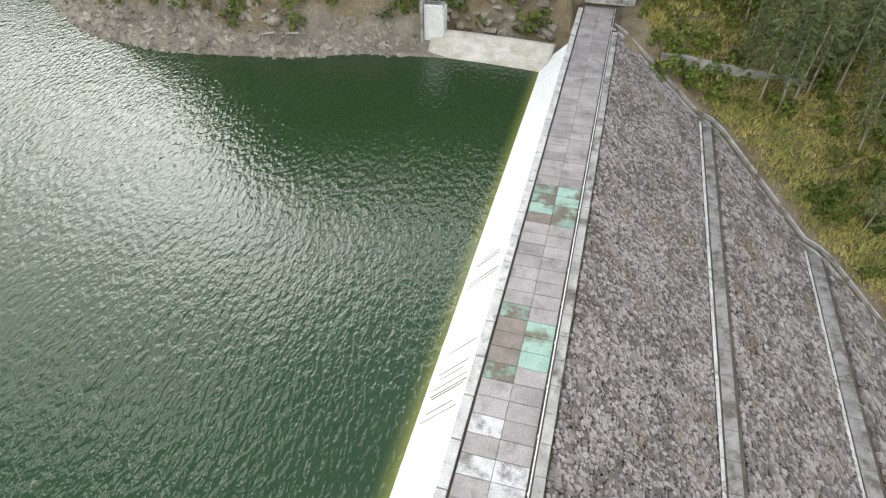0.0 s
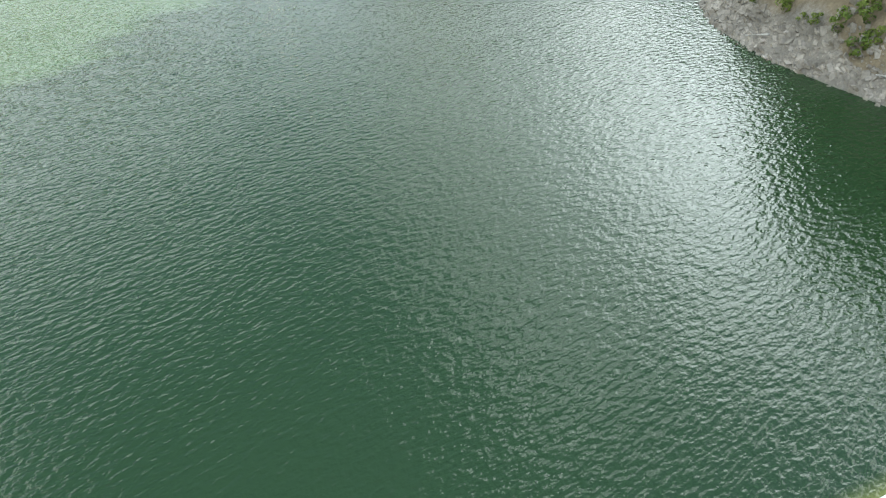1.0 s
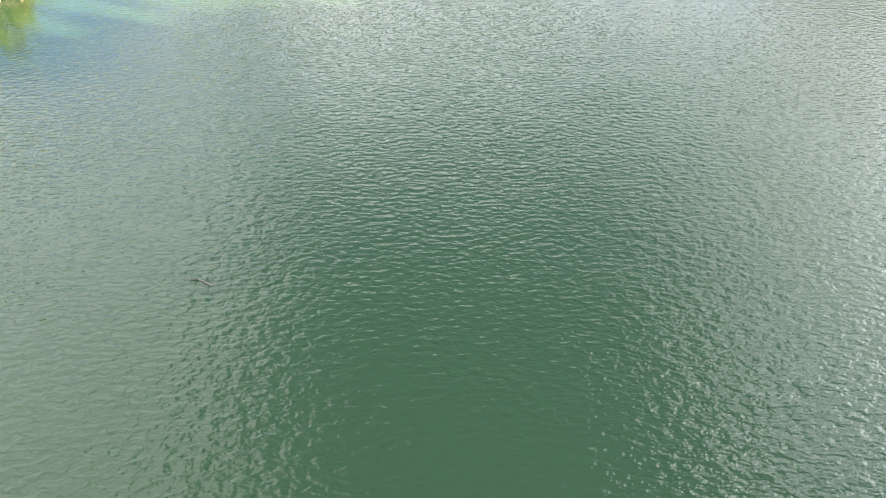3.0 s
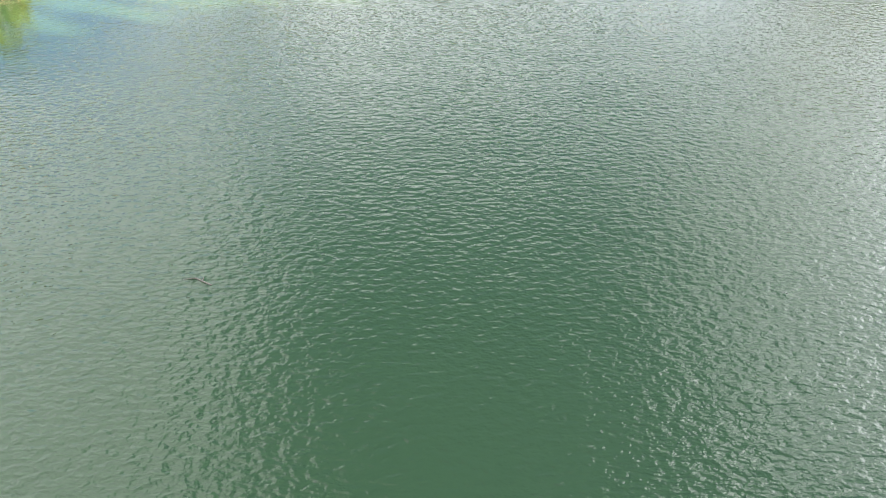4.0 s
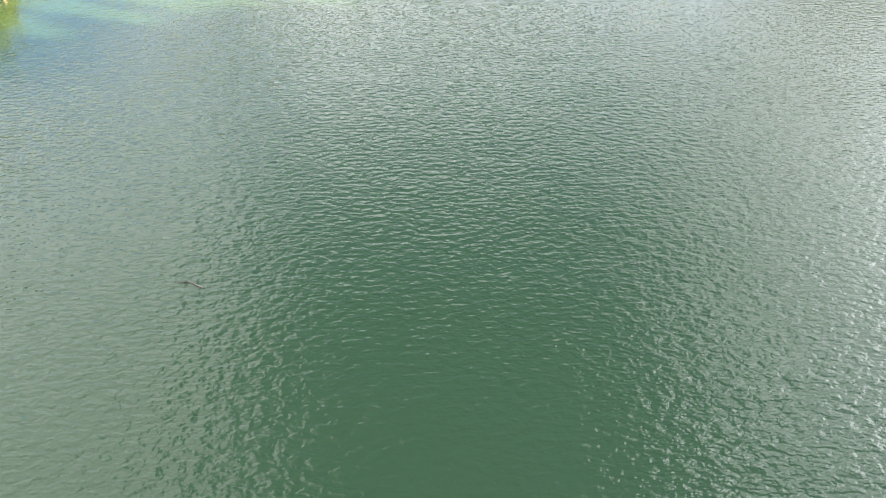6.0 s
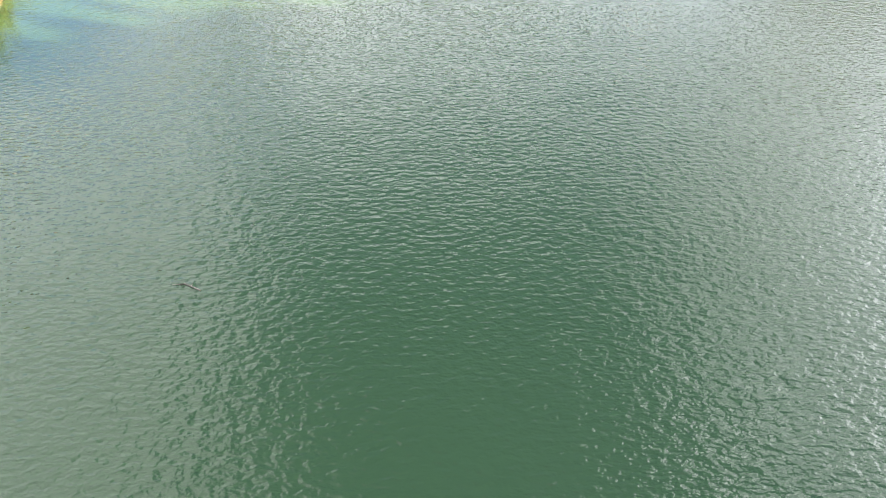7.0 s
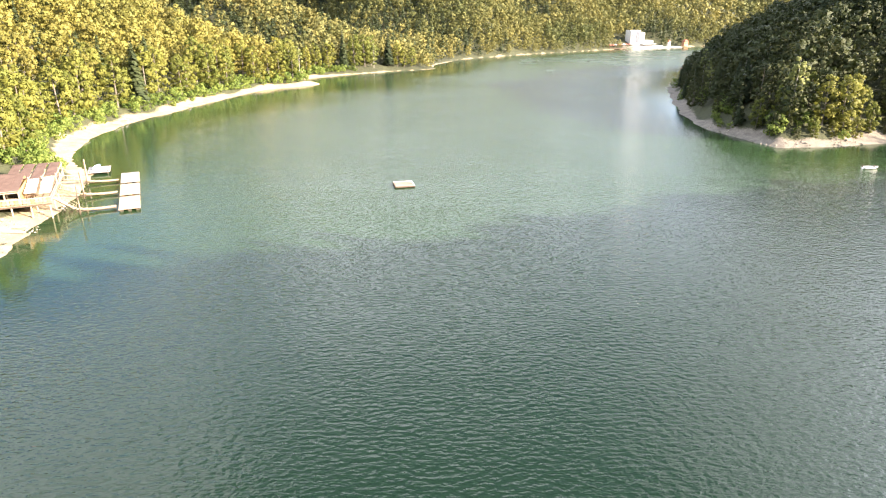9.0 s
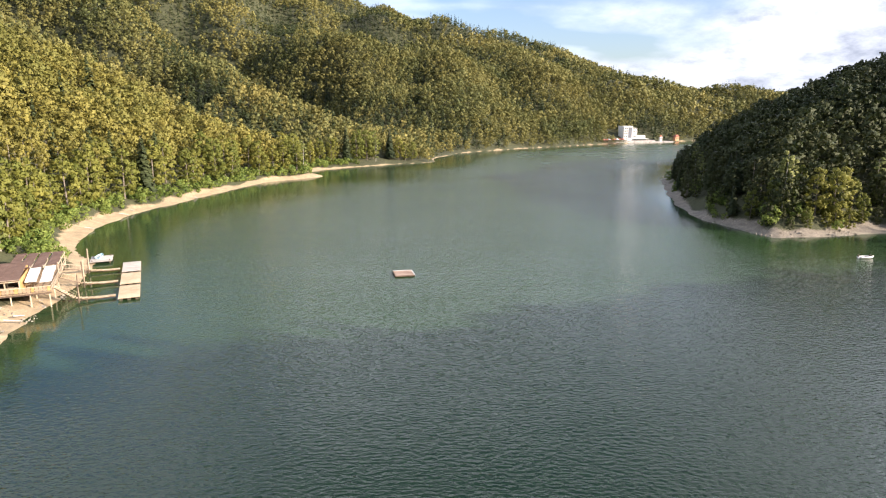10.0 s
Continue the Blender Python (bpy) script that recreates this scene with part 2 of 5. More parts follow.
# darkened leaves for the point: its shade is put into the colour
SHADE_LEAF = material("shade_toned_foliage", (0.028, 0.042, 0.012), (0.085, 0.088, 0.024), 0.03, fine=14, island=0.3, tint=0.5, broad=0.6, translucent=0.2, bump=0, rough=0.7)
NEEDLE = material("conifer_needles", (0.020, 0.034, 0.012), (0.065, 0.08, 0.024), 0.06, fine=14, island=0.4, tint=0.5, translucent=0.1, bump=0, rough=0.7)
BARK = material("bark", (0.10, 0.085, 0.065), (0.24, 0.21, 0.17), 1.5, fine=6)
CONCRETE = material("weathered_concrete", (0.26, 0.25, 0.235), (0.46, 0.445, 0.42), 0.6, fine=14, stain=(0.13, 0.12, 0.11), stain_scale=0.5)
SLAB = material("deck_slab_concrete", (0.228, 0.207, 0.198), (0.37, 0.338, 0.326), 0.5, fine=14, random_ob=0.6, stain=(0.17, 0.155, 0.145), stain_scale=0.6, stain_lo=0.54, stain_hi=0.75)
TEAL = material("worn_teal_paint", (0.24, 0.37, 0.31), (0.34, 0.47, 0.40), 0.8, fine=10, stain=(0.16, 0.14, 0.10), stain_scale=0.5, stain_lo=0.52)
WHITE_FACE = material("pale_face_concrete", (0.78, 0.78, 0.76), (0.88, 0.88, 0.86), 0.4, fine=12, stain=(0.6, 0.6, 0.56), stain_scale=0.7, stain_lo=0.6, stain_hi=0.8)
STONE = material("riprap_stone", (0.14, 0.122, 0.112), (0.36, 0.323, 0.305), 0.35, fine=10, island=1.3, bump=0.5, stain=(0.20, 0.16, 0.10), stain_scale=0.22, stain_lo=0.54, stain_hi=0.76)
ROCK = material("fractured_shore_rock", (0.17, 0.15, 0.118), (0.40, 0.355, 0.29), 0.35, fine=9, bump=1.0, island=0.5, stain=(0.17, 0.14, 0.10), stain_scale=0.4, stain_lo=0.52)
LITTER = material("leaf_litter_bank", (0.09, 0.065, 0.045), (0.21, 0.165, 0.12), 0.5, fine=10, bump=1.0, stain=(0.10, 0.11, 0.035), stain_scale=0.25)
BUSH = material("shrub_leaves", (0.07, 0.125, 0.022), (0.25, 0.30, 0.06), 0.2, fine=8, island=0.5, translucent=0.38, bump=0, rough=0.7)
GRASS = material("dry_autumn_grass", (0.29, 0.33, 0.09), (0.60, 0.51, 0.19), 0.25, fine=8, island=0.6, translucent=0.38, bump=0)
BLUE = material("blue_painted_steel", (0.10, 0.17, 0.30), (0.18, 0.27, 0.42), 2.0, fine=5, rough=0.5)
GREY_METAL = material("galvanised_steel", (0.38, 0.38, 0.38), (0.55, 0.55, 0.54), 2.0, fine=6, rough=0.45, metal=0.6, bump=0.1)
DARK = material("dark_weathered_gap", (0.055, 0.048, 0.036), (0.12, 0.10, 0.075), 1.0, fine=6)
TAN_CONCRETE = material("silt_stained_concrete", (0.44, 0.41, 0.35), (0.56, 0.53, 0.47), 0.25, fine=3, bump=0.08, stain=(0.40, 0.355, 0.28), stain_scale=0.3, stretch=(1, 1, 2.5))
BLEACHED = material("bleached_slab_concrete", (0.34, 0.33, 0.32), (0.62, 0.61, 0.59), 0.9, fine=10, stain=(0.18, 0.17, 0.16), stain_scale=0.8)
TEAL_WORN = material("scuffed_teal_slab", (0.17, 0.26, 0.21), (0.27, 0.40, 0.33), 0.8, fine=10, stain=(0.15, 0.13, 0.10), stain_scale=0.6, stain_lo=0.42, stain_hi=0.55)
PALE_KERB = material("lime_streaked_kerb", (0.36, 0.355, 0.335), (0.62, 0.61, 0.58), 0.8, fine=12, stain=(0.15, 0.145, 0.12), stain_scale=0.9, stain_lo=0.56, stain_hi=0.72)
BROWN_SLAB = material("brown_stained_slab", (0.16, 0.135, 0.115), (0.27, 0.235, 0.20), 0.8, fine=10)
WOOD = material("weathered_timber", (0.22, 0.16, 0.10), (0.40, 0.31, 0.21), 1.2, fine=8)
ROOF = material("brown_roofing", (0.10, 0.06, 0.045), (0.17, 0.11, 0.085), 0.8, fine=8)
WHITE = material("white_paint", (0.66, 0.66, 0.64), (0.78, 0.78, 0.76), 0.8, fine=6, bump=0.1)


def ground_material():
    """Forest floor, gravel strip, rock and leaf litter, laid out by the plan's bands."""
    m = bpy.data.materials.new("valley_ground")
    m.use_nodes = True
    nt = m.node_tree
    b = nt.nodes["Principled BSDF"]
    geo = nt.nodes.new("ShaderNodeNewGeometry")
    n1 = node(nt, "ShaderNodeTexNoise", Scale=0.35, Detail=8.0, Roughness=0.65)
    n2 = node(nt, "ShaderNodeTexNoise", Scale=2.6, Detail=6.0, Roughness=0.7)
    for n in (n1, n2):
        link(nt, geo, "Position", n, "Vector")

    def pair(a, c):
        mx = nt.nodes.new("ShaderNodeMixRGB")
        mx.inputs[1].default_value, mx.inputs[2].default_value = (*a, 1), (*c, 1)
        r = nt.nodes.new("ShaderNodeMapRange")
        r.inputs["From Min"].default_value, r.inputs["From Max"].default_value = 0.3, 0.7
        link(nt, n1, "Fac", r, 0)
        link(nt, r, 0, mx, 0)
        return mx

    def over(a, c, key, spread):
        at = nt.nodes.new("ShaderNodeAttribute")
        at.attribute_name = key
        ad = nt.nodes.new("ShaderNodeMath")
        ad.operation = "ADD"
        ma = nt.nodes.new("ShaderNodeMath")
        ma.operation = "MULTIPLY_ADD"
        ma.inputs[1].default_value, ma.inputs[2].default_value = spread, -spread / 2
        link(nt, n2, "Fac", ma, 0)
        link(nt, at, "Fac", ad, 0)
        link(nt, ma, 0, ad, 1)
        r = nt.nodes.new("ShaderNodeMapRange")
        r.inputs["From Min"].default_value, r.inputs["From Max"].default_value = 0.35, 0.65
        link(nt, ad, 0, r, 0)
        mx = nt.nodes.new("ShaderNodeMixRGB")
        link(nt, r, 0, mx, 0)
        link(nt, a, 0, mx, 1)
        link(nt, c, 0, mx, 2)
        return mx

    soil = pair((0.028, 0.034, 0.013), (0.075, 0.078, 0.032))
    leaf = pair((0.13, 0.10, 0.06), (0.28, 0.225, 0.14))
    sand = pair((0.26, 0.198, 0.115), (0.44, 0.345, 0.21))
    rock = pair((0.135, 0.118, 0.092), (0.29, 0.255, 0.20))
    land = over(soil, leaf, "litter", 0.4)
    strip = over(sand, rock, "rocky", 0.2)
    col = over(land, strip, "shore", 0.8)
    g = nt.nodes.new("ShaderNodeMapRange")
    g.inputs["From Min"].default_value, g.inputs["From Max"].default_value = 0.25, 0.75
    g.inputs["To Min"].default_value, g.inputs["To Max"].default_value = 0.65, 1.3
    link(nt, n2, "Fac", g, 0)
    mu = nt.nodes.new("ShaderNodeMixRGB")
    mu.blend_type = "MULTIPLY"
    mu.inputs[0].default_value = 1.0
    link(nt, col, 0, mu, 1)
    link(nt, g, 0, mu, 2)
    link(nt, mu, 0, b, "Base Color")
    b.inputs["Roughness"].default_value = 0.95
    bp = nt.nodes.new("ShaderNodeBump")
    bp.inputs["Strength"].default_value, bp.inputs["Distance"].default_value = 0.8, 0.25
    link(nt, n2, "Fac", bp, "Height")
    link(nt, bp, 0, b, "Normal")
    return m


GROUND = ground_material()


# ---------------------------------------------------------------- helpers of the scene
def part(name, bm, mat, parent=None, label="", smooth=False):
    me = bpy.data.meshes.new(name)
    bm.to_mesh(me)
    bm.free()
    if mat:
        me.materials.append(mat)
    if smooth:
        for p in me.polygons:
            p.use_smooth = True
    ob = new(name, me)
    if parent:
        ob.parent = parent
    if label:
        ob["label"] = label
    return ob


def mesh_np(name, verts, faces, mat):
    """One mesh from numpy vertices and faces of one size."""
    verts, faces = np.asarray(verts, np.float32), np.asarray(faces, np.int32)
    me = bpy.data.meshes.new(name)
    k = faces.shape[1]
    me.vertices.add(len(verts))
    me.vertices.foreach_set("co", verts.ravel())
    me.loops.add(faces.size)
    me.loops.foreach_set("vertex_index", faces.ravel())
    me.polygons.add(len(faces))
    me.polygons.foreach_set("loop_start", np.arange(0, faces.size, k, dtype=np.int32))
    me.polygons.foreach_set("use_smooth", np.zeros(len(faces), bool))
    me.update(calc_edges=True)
    me.materials.append(mat)
    return me


def leaf_mesh(name, cards, mat):
    """Leaf clumps, three corners each; a fourth row gives the way that a clump faces, for soft shading of a crown."""
    me = mesh_np(name, cards[:, :3].reshape(-1, 3), np.arange(len(cards) * 3).reshape(-1, 3), mat)
    if cards.shape[1] == 4:
        me.polygons.foreach_set("use_smooth", np.ones(len(cards), bool))
        me.normals_split_custom_set_from_vertices(np.repeat(cards[:, 3], 3, axis=0))
    return me


def set_tint(me, values):
    at = me.attributes.new("tint", "FLOAT", "POINT")
    at.data.foreach_set("value", np.asarray(values, np.float32))


def box(bm, size, m=None, bevel=0.0):
    """A bevelled box of the size given, centred, moved by the matrix m."""
    made = bmesh.ops.create_cube(bm, size=1.0, matrix=(m or Matrix()) @ Matrix.Diagonal((*size, 1)))
    if bevel:
        edges = list({e for v in made["verts"] for e in v.link_edges})
        bmesh.ops.bevel(bm, geom=edges, offset=bevel, segments=1, affect="EDGES", clamp_overlap=True)


def box_bm(size, m=None, bevel=0.0):
    bm = bmesh.new()
    box(bm, size, m, bevel)
    return bm


def empty(name, m, label, category, group="", kind=""):
    ob = new(name)
    ob.matrix_world = m
    return tagged(ob, label, category, group, kind)


# ---------------------------------------------------------------- plan
DAM_DIR = np.array([0.9797, -0.2006])          # along the crest, towards the far abutment
DAM_OUT = np.array([-0.2006, -0.9797])         # downstream
DAM_ORG = np.array([0.0, 3.9])                 # upstream edge of the deck at x = 0
DECK_Z, DECK_W = 3.0, 3.95


def dam(u, v, z=0.0):
    """World place of a point u along the crest, v downstream of the deck's upstream edge."""
    p = DAM_ORG + DAM_DIR * u + DAM_OUT * v
    return Vector((p[0], p[1], z))


def slope_z(v):
    """Height of the downstream side at v."""
    if v < 4.75:
        return 3.0
    if v < 16.4:
        return 2.9 - (v - 4.75) * 0.721
    if v < 18.0:
        return -5.5
    if v < 29.6:
        return -5.5 - (v - 18.0) * 0.69
    if v < 31.5:
        return -13.5
    return -13.5 - (v - 31.5) * 0.70


def drain_u(v):
    """Where the abutment drain closes the downstream side."""
    pts = [(4.7, 79.4), (17.2, 75.1), (30.5, 63.3), (42.5, 54.8), (60.0, 42.0)]
    for (v0, u0), (v1, u1) in zip(pts, pts[1:]):
        if v <= v1:
            return u0 + (u1 - u0) * (v - v0) / (v1 - v0)
    return 42.0


LAKE = [(-62, 18), (-64, 60), (-66.5, 88), (-68.1, 96.3), (-69.6, 103), (-70.6, 109), (-71, 115), (-74, 122), (-76.8, 131), (-79, 138), (-92, 152.5), (-99, 168),
        (-103.5, 190), (-104.5, 209), (-100.5, 230), (-94, 267), (-86, 303), (-64, 332),
        (-76, 352), (-69, 374), (-36, 406), (-7, 428), (-6, 462), (18, 525), (55, 565), (90, 599), (136, 638), (179, 672), (226, 700), (262, 722), (300, 745),
        (400, 790), (520, 800), (520, 720), (400, 690), (300, 600), (220, 480), (152, 400), (139, 374), (112, 318), (91, 248), (84.5, 214), (83, 196), (86, 180), (91, 167.5),
        (104, 168.5), (126, 173.5), (165, 170), (205, 150), (222, 125), (205, 100), (160, 88), (115, 80), (90, 65), (77, 51), (73, 40),
        (72.5, 32), (73, 24), (74, 16), (74, 7), (71.5, -6), (69.5, -8), (0, 5.9)]


def smooth_line(points, step):
    """Points along a closed curve through the given ones, about step apart."""
    pts = [np.array(p, float) for p in points]
    out = []
    n = len(pts)
    for i in range(n):
        a, b, c, d = pts[i - 1], pts[i], pts[(i + 1) % n], pts[(i + 2) % n]
        k = max(1, int(np.linalg.norm(c - b) / step))
        straight = i >= n - 3
        for j in range(k):
            s = j / k
            if straight:
                out.append(b + (c - b) * s)
            else:
                t = 0.5
                m1, m2 = (c - a) * t, (d - b) * t
                out.append((2 * s ** 3 - 3 * s ** 2 + 1) * b + (s ** 3 - 2 * s ** 2 + s) * m1 + (-2 * s ** 3 + 3 * s ** 2) * c + (s ** 3 - s ** 2) * m2)
    return np.array(out)


SHORE = smooth_line(LAKE, 6.0)
for i, p in enumerate(SHORE):
    if p[1] > 12 and np.hypot(*p) > 30:
        w = 0.8 + 0.004 * np.hypot(*p)
        p += w * np.array([noise.noise((p[0] * .11, p[1] * .11, 1)), noise.noise((p[0] * .11, p[1] * .11, 7))])


def lake_distance(x, y):
    """Distance to the shore line, negative on the lake."""
    best = np.full(x.shape, 1e9)
    inside = np.zeros(x.shape, bool)
    n = len(SHORE)
    for i in range(n):
        a, b = SHORE[i], SHORE[(i + 1) % n]
        ab = b - a
        t = np.clip(((x - a[0]) * ab[0] + (y - a[1]) * ab[1]) / (ab @ ab), 0, 1)
        best = np.minimum(best, (x - a[0] - t * ab[0]) ** 2 + (y - a[1] - t * ab[1]) ** 2)
        if a[1] != b[1]:
            cross = (a[1] > y) != (b[1] > y)
            inside ^= cross & (x < (b[0] - a[0]) * (y - a[1]) / (b[1] - a[1]) + a[0])
    return np.where(inside, -1, 1) * np.sqrt(best)


def waves(x, y, size, seed):
    """Smooth value noise by sums of sines, about -1 to 1."""
    r = np.random.RandomState(seed)
    s = np.zeros(x.shape)
    for k in range(7):
        a = r.uniform(0, 2 * np.pi)
        f = 2 * np.pi / size * r.uniform(0.6, 1.7)
        s += np.sin((x * np.cos(a) + y * np.sin(a)) * f + r.uniform(0, 6.3))
    return s / 3.2


GULLIES = (((-72, 360), (-190, 452), (-320, 505), (-480, 540)), ((-6, 470), (-120, 640), (-300, 800), (-600, 960)))


def height(x, y):
    """The ground's height."""
    x, y = np.asarray(x, float), np.asarray(y, float)
    d = lake_distance(x, y)
    # far and near banks
    right = 1 / (1 + np.exp(-(x - (-20 + 0.42 * np.clip(y, 0, 2000))) / 12)) * (1 / (1 + np.exp((y - 0.9 * x - 470) / 25)))
    cap_l = np.where(x < 0, 245 + 0.30 * -x, 245 - 0.48 * x)
    cap_l = cap_l - 20 * np.exp(-((x - 20) / 130) ** 2)      # saddle in the long ridge
    cap_l = np.clip(cap_l, 52, 380)
    abut = 1 / (1 + np.exp((y - 105) / 10))
    cap_r, slope_r = 108 + 45 * abut, 0.64 + 0.32 * abut
    dd = np.maximum(d, 0)
    rise = 0.50 * np.clip(dd - 5, 0, 110) + 0.285 * np.maximum(dd - 115, 0) + 0.01
    left_h = (rise ** -4.0 + cap_l ** -4.0) ** -0.25
    right_h = cap_r * (1 - np.exp(-slope_r * np.maximum(dd - 4, 0) / cap_r))
    h = left_h * (1 - right) + right_h * right
    for line, width in zip(GULLIES, (52.0, 85.0)):
        best = np.full(x.shape, 1e9)
        for (ax, ay), (bx, by) in zip(line, line[1:]):
            t = np.clip(((x - ax) * (bx - ax) + (y - ay) * (by - ay)) / ((bx - ax) ** 2 + (by - ay) ** 2), 0, 1)
            best = np.minimum(best, np.hypot(x - ax - t * (bx - ax), y - ay - t * (by - ay)))
        h = h - np.minimum(0.78 * h, 88) * np.exp(-(best / width) ** 2) * (1 - right)
    # mound and dip added unseen in the east: shade the point, light its tip
    h = h + np.clip(dd / 40, 0, 1) * 62 * np.exp(-((x - 330) / 50) ** 2 - ((y - 205) / 78) ** 2)
    h = h - np.clip(dd / 60, 0, 1) * 38 * np.exp(-((x - 390) / 85) ** 2 - ((y - 72) / 46) ** 2)
    g = np.clip(dd / 120, 0, 1)
    h = h + g * (waves(x, y, 170, 3) * 13 + waves(x, y, 420, 5) * 22 * np.clip(dd / 400, 0, 1)) * (1 - 0.75 * right)
    bank = np.minimum(dd, 6) * (0.16 + 0.10 * right + 0.22 * right * abut) + np.minimum(dd, 3) * 0.12 * waves(x, y, 9, 8)
    h = np.where(d > 0, h + bank, np.maximum(d * 0.45, -9))
    level = np.exp(-(((x + 77) ** 2 + (y - 114) ** 2) / 21 ** 2) ** 2)
    h = h * (1 - level) + np.minimum(h, 0.9 + 0.1 * dd) * level
    # downstream of the dam
    px, py = x - DAM_ORG[0], y - DAM_ORG[1]
    u, v = px * DAM_DIR[0] + py * DAM_DIR[1], px * DAM_OUT[0] + py * DAM_OUT[1]
    ln = np.array([46.7 - 77, -45.4 + 17])
    ll = np.hypot(*ln)
    ln = ln / ll
    s = (x - 77) * ln[0] + (y + 17) * ln[1]
    e = (y + 17) * ln[0] - (x - 77) * ln[1]
    dv = np.arange(4.0, 66.0, 1.0)
    dp = [dam(drain_u(a), a) for a in dv]
    ds = np.array([(p.x - 77) * ln[0] + (p.y + 17) * ln[1] for p in dp])
    de = np.array([(p.y + 17) * ln[0] - (p.x - 77) * ln[1] for p in dp])
    zl = np.interp(s, ds, [slope_z(a) for a in dv]) - 0.35
    e = e - np.interp(s, ds, de)
    zl = np.where(s < 0, 2.6 + 0.05 * -s, zl)
    # steep rise beyond e = 47 added out of view to shade dam and water
    down = zl + np.where(e > 0, 0.14 * np.minimum(e, 7) + 0.34 * np.clip(e - 7, 0, 14) + 0.22 * np.clip(e - 21, 0, 26) + 1.0 * np.clip(e - 47, 0, 100), 1.3 * e)
    down = np.maximum(down, np.maximum(-34.0, 0.5 * (-60 - x) - 20))
    down = down + np.clip(np.abs(e) / 6, 0, 1) * waves(x, y, 14, 11) * 0.5
    bed = np.where(v < 5, 2.0, np.maximum(3.0 - (v - 4.7) * 0.72, -32)) - 1.6
    down = np.where(e < -1.0, np.minimum(down, bed), down)
    k = np.clip((v + 6.0) / 5, 0, 1) * np.clip((76.5 - u) / 3, 0, 1)
    k = np.maximum(k, np.clip((v - 3.0) / 6, 0, 1))
    k = k * k * (3 - 2 * k)
    out = h * (1 - k) + down * k
    # the road bed and the spillway channel are cut into the abutment
    cut = np.clip((u - 66) / 4, 0, 1) * np.clip((92 - u) / 1.0, 0, 1) * np.clip((v + 3.5) / 1.5, 0, 1) * np.clip((9.0 - v) / 2.5, 0, 1)
    out = out * (1 - cut) + np.minimum(out, 2.45) * cut
    chan = np.clip((x - 72.5) / 1.5, 0, 1) * np.clip((80.5 - x) / 1.5, 0, 1) * np.clip((6.0 - y) / 2, 0, 1) * np.clip((v + 0.0) / -1.0, 0, 1)
    return out * (1 - chan) + np.minimum(out, 0.3) * chan


def axis_steps(lo, fine_lo, fine_hi, hi, fine, grow):
    mid = list(np.arange(fine_lo, fine_hi + 1e-6, fine))
    a, s = [], fine
    p = fine_hi
    while p < hi:
        s = min(s * grow, 60)
        p += s
        a.append(p)
    b, s, p = [], fine, fine_lo
    while p > lo:
        s = min(s * grow, 60)
        p -= s
        b.append(p)
    return np.array(b[::-1] + mid + a)


GRID = {}


def ground_at(x, y):
    """The ground sheet's height at any place, read off its grid."""
    xs, ys, Z = GRID["x"], GRID["y"], GRID["z"]
    i = np.clip(np.searchsorted(xs, x) - 1, 0, len(xs) - 2)
    j = np.clip(np.searchsorted(ys, y) - 1, 0, len(ys) - 2)
    a = np.clip((x - xs[i]) / (xs[i + 1] - xs[i]), 0, 1)
    b = np.clip((y - ys[j]) / (ys[j + 1] - ys[j]), 0, 1)
    return Z[i, j] * (1 - a) * (1 - b) + Z[i + 1, j] * a * (1 - b) + Z[i, j + 1] * (1 - a) * b + Z[i + 1, j + 1] * a * b


def faces_lake(x, y, top):
    """True for treetops that the open valley over the dam looks on to; trees behind the ridges stay coarse."""
    z = ground_at(x, y) + top
    open_ = np.ones(x.shape, bool)
    for s in np.linspace(0.08, 0.97, 46):
        open_ &= ground_at(x * s, y * s) + 9 * (lake_distance_fast(x * s, y * s) > 9) < 34 + (z - 34) * s + 1.0
    return open_


def lake_distance_fast(x, y):
    xs, ys, D = GRID["x"], GRID["y"], GRID["d"]
    i = np.clip(np.searchsorted(xs, x), 0, len(xs) - 1)
    j = np.clip(np.searchsorted(ys, y), 0, len(ys) - 1)
    return D[i, j]


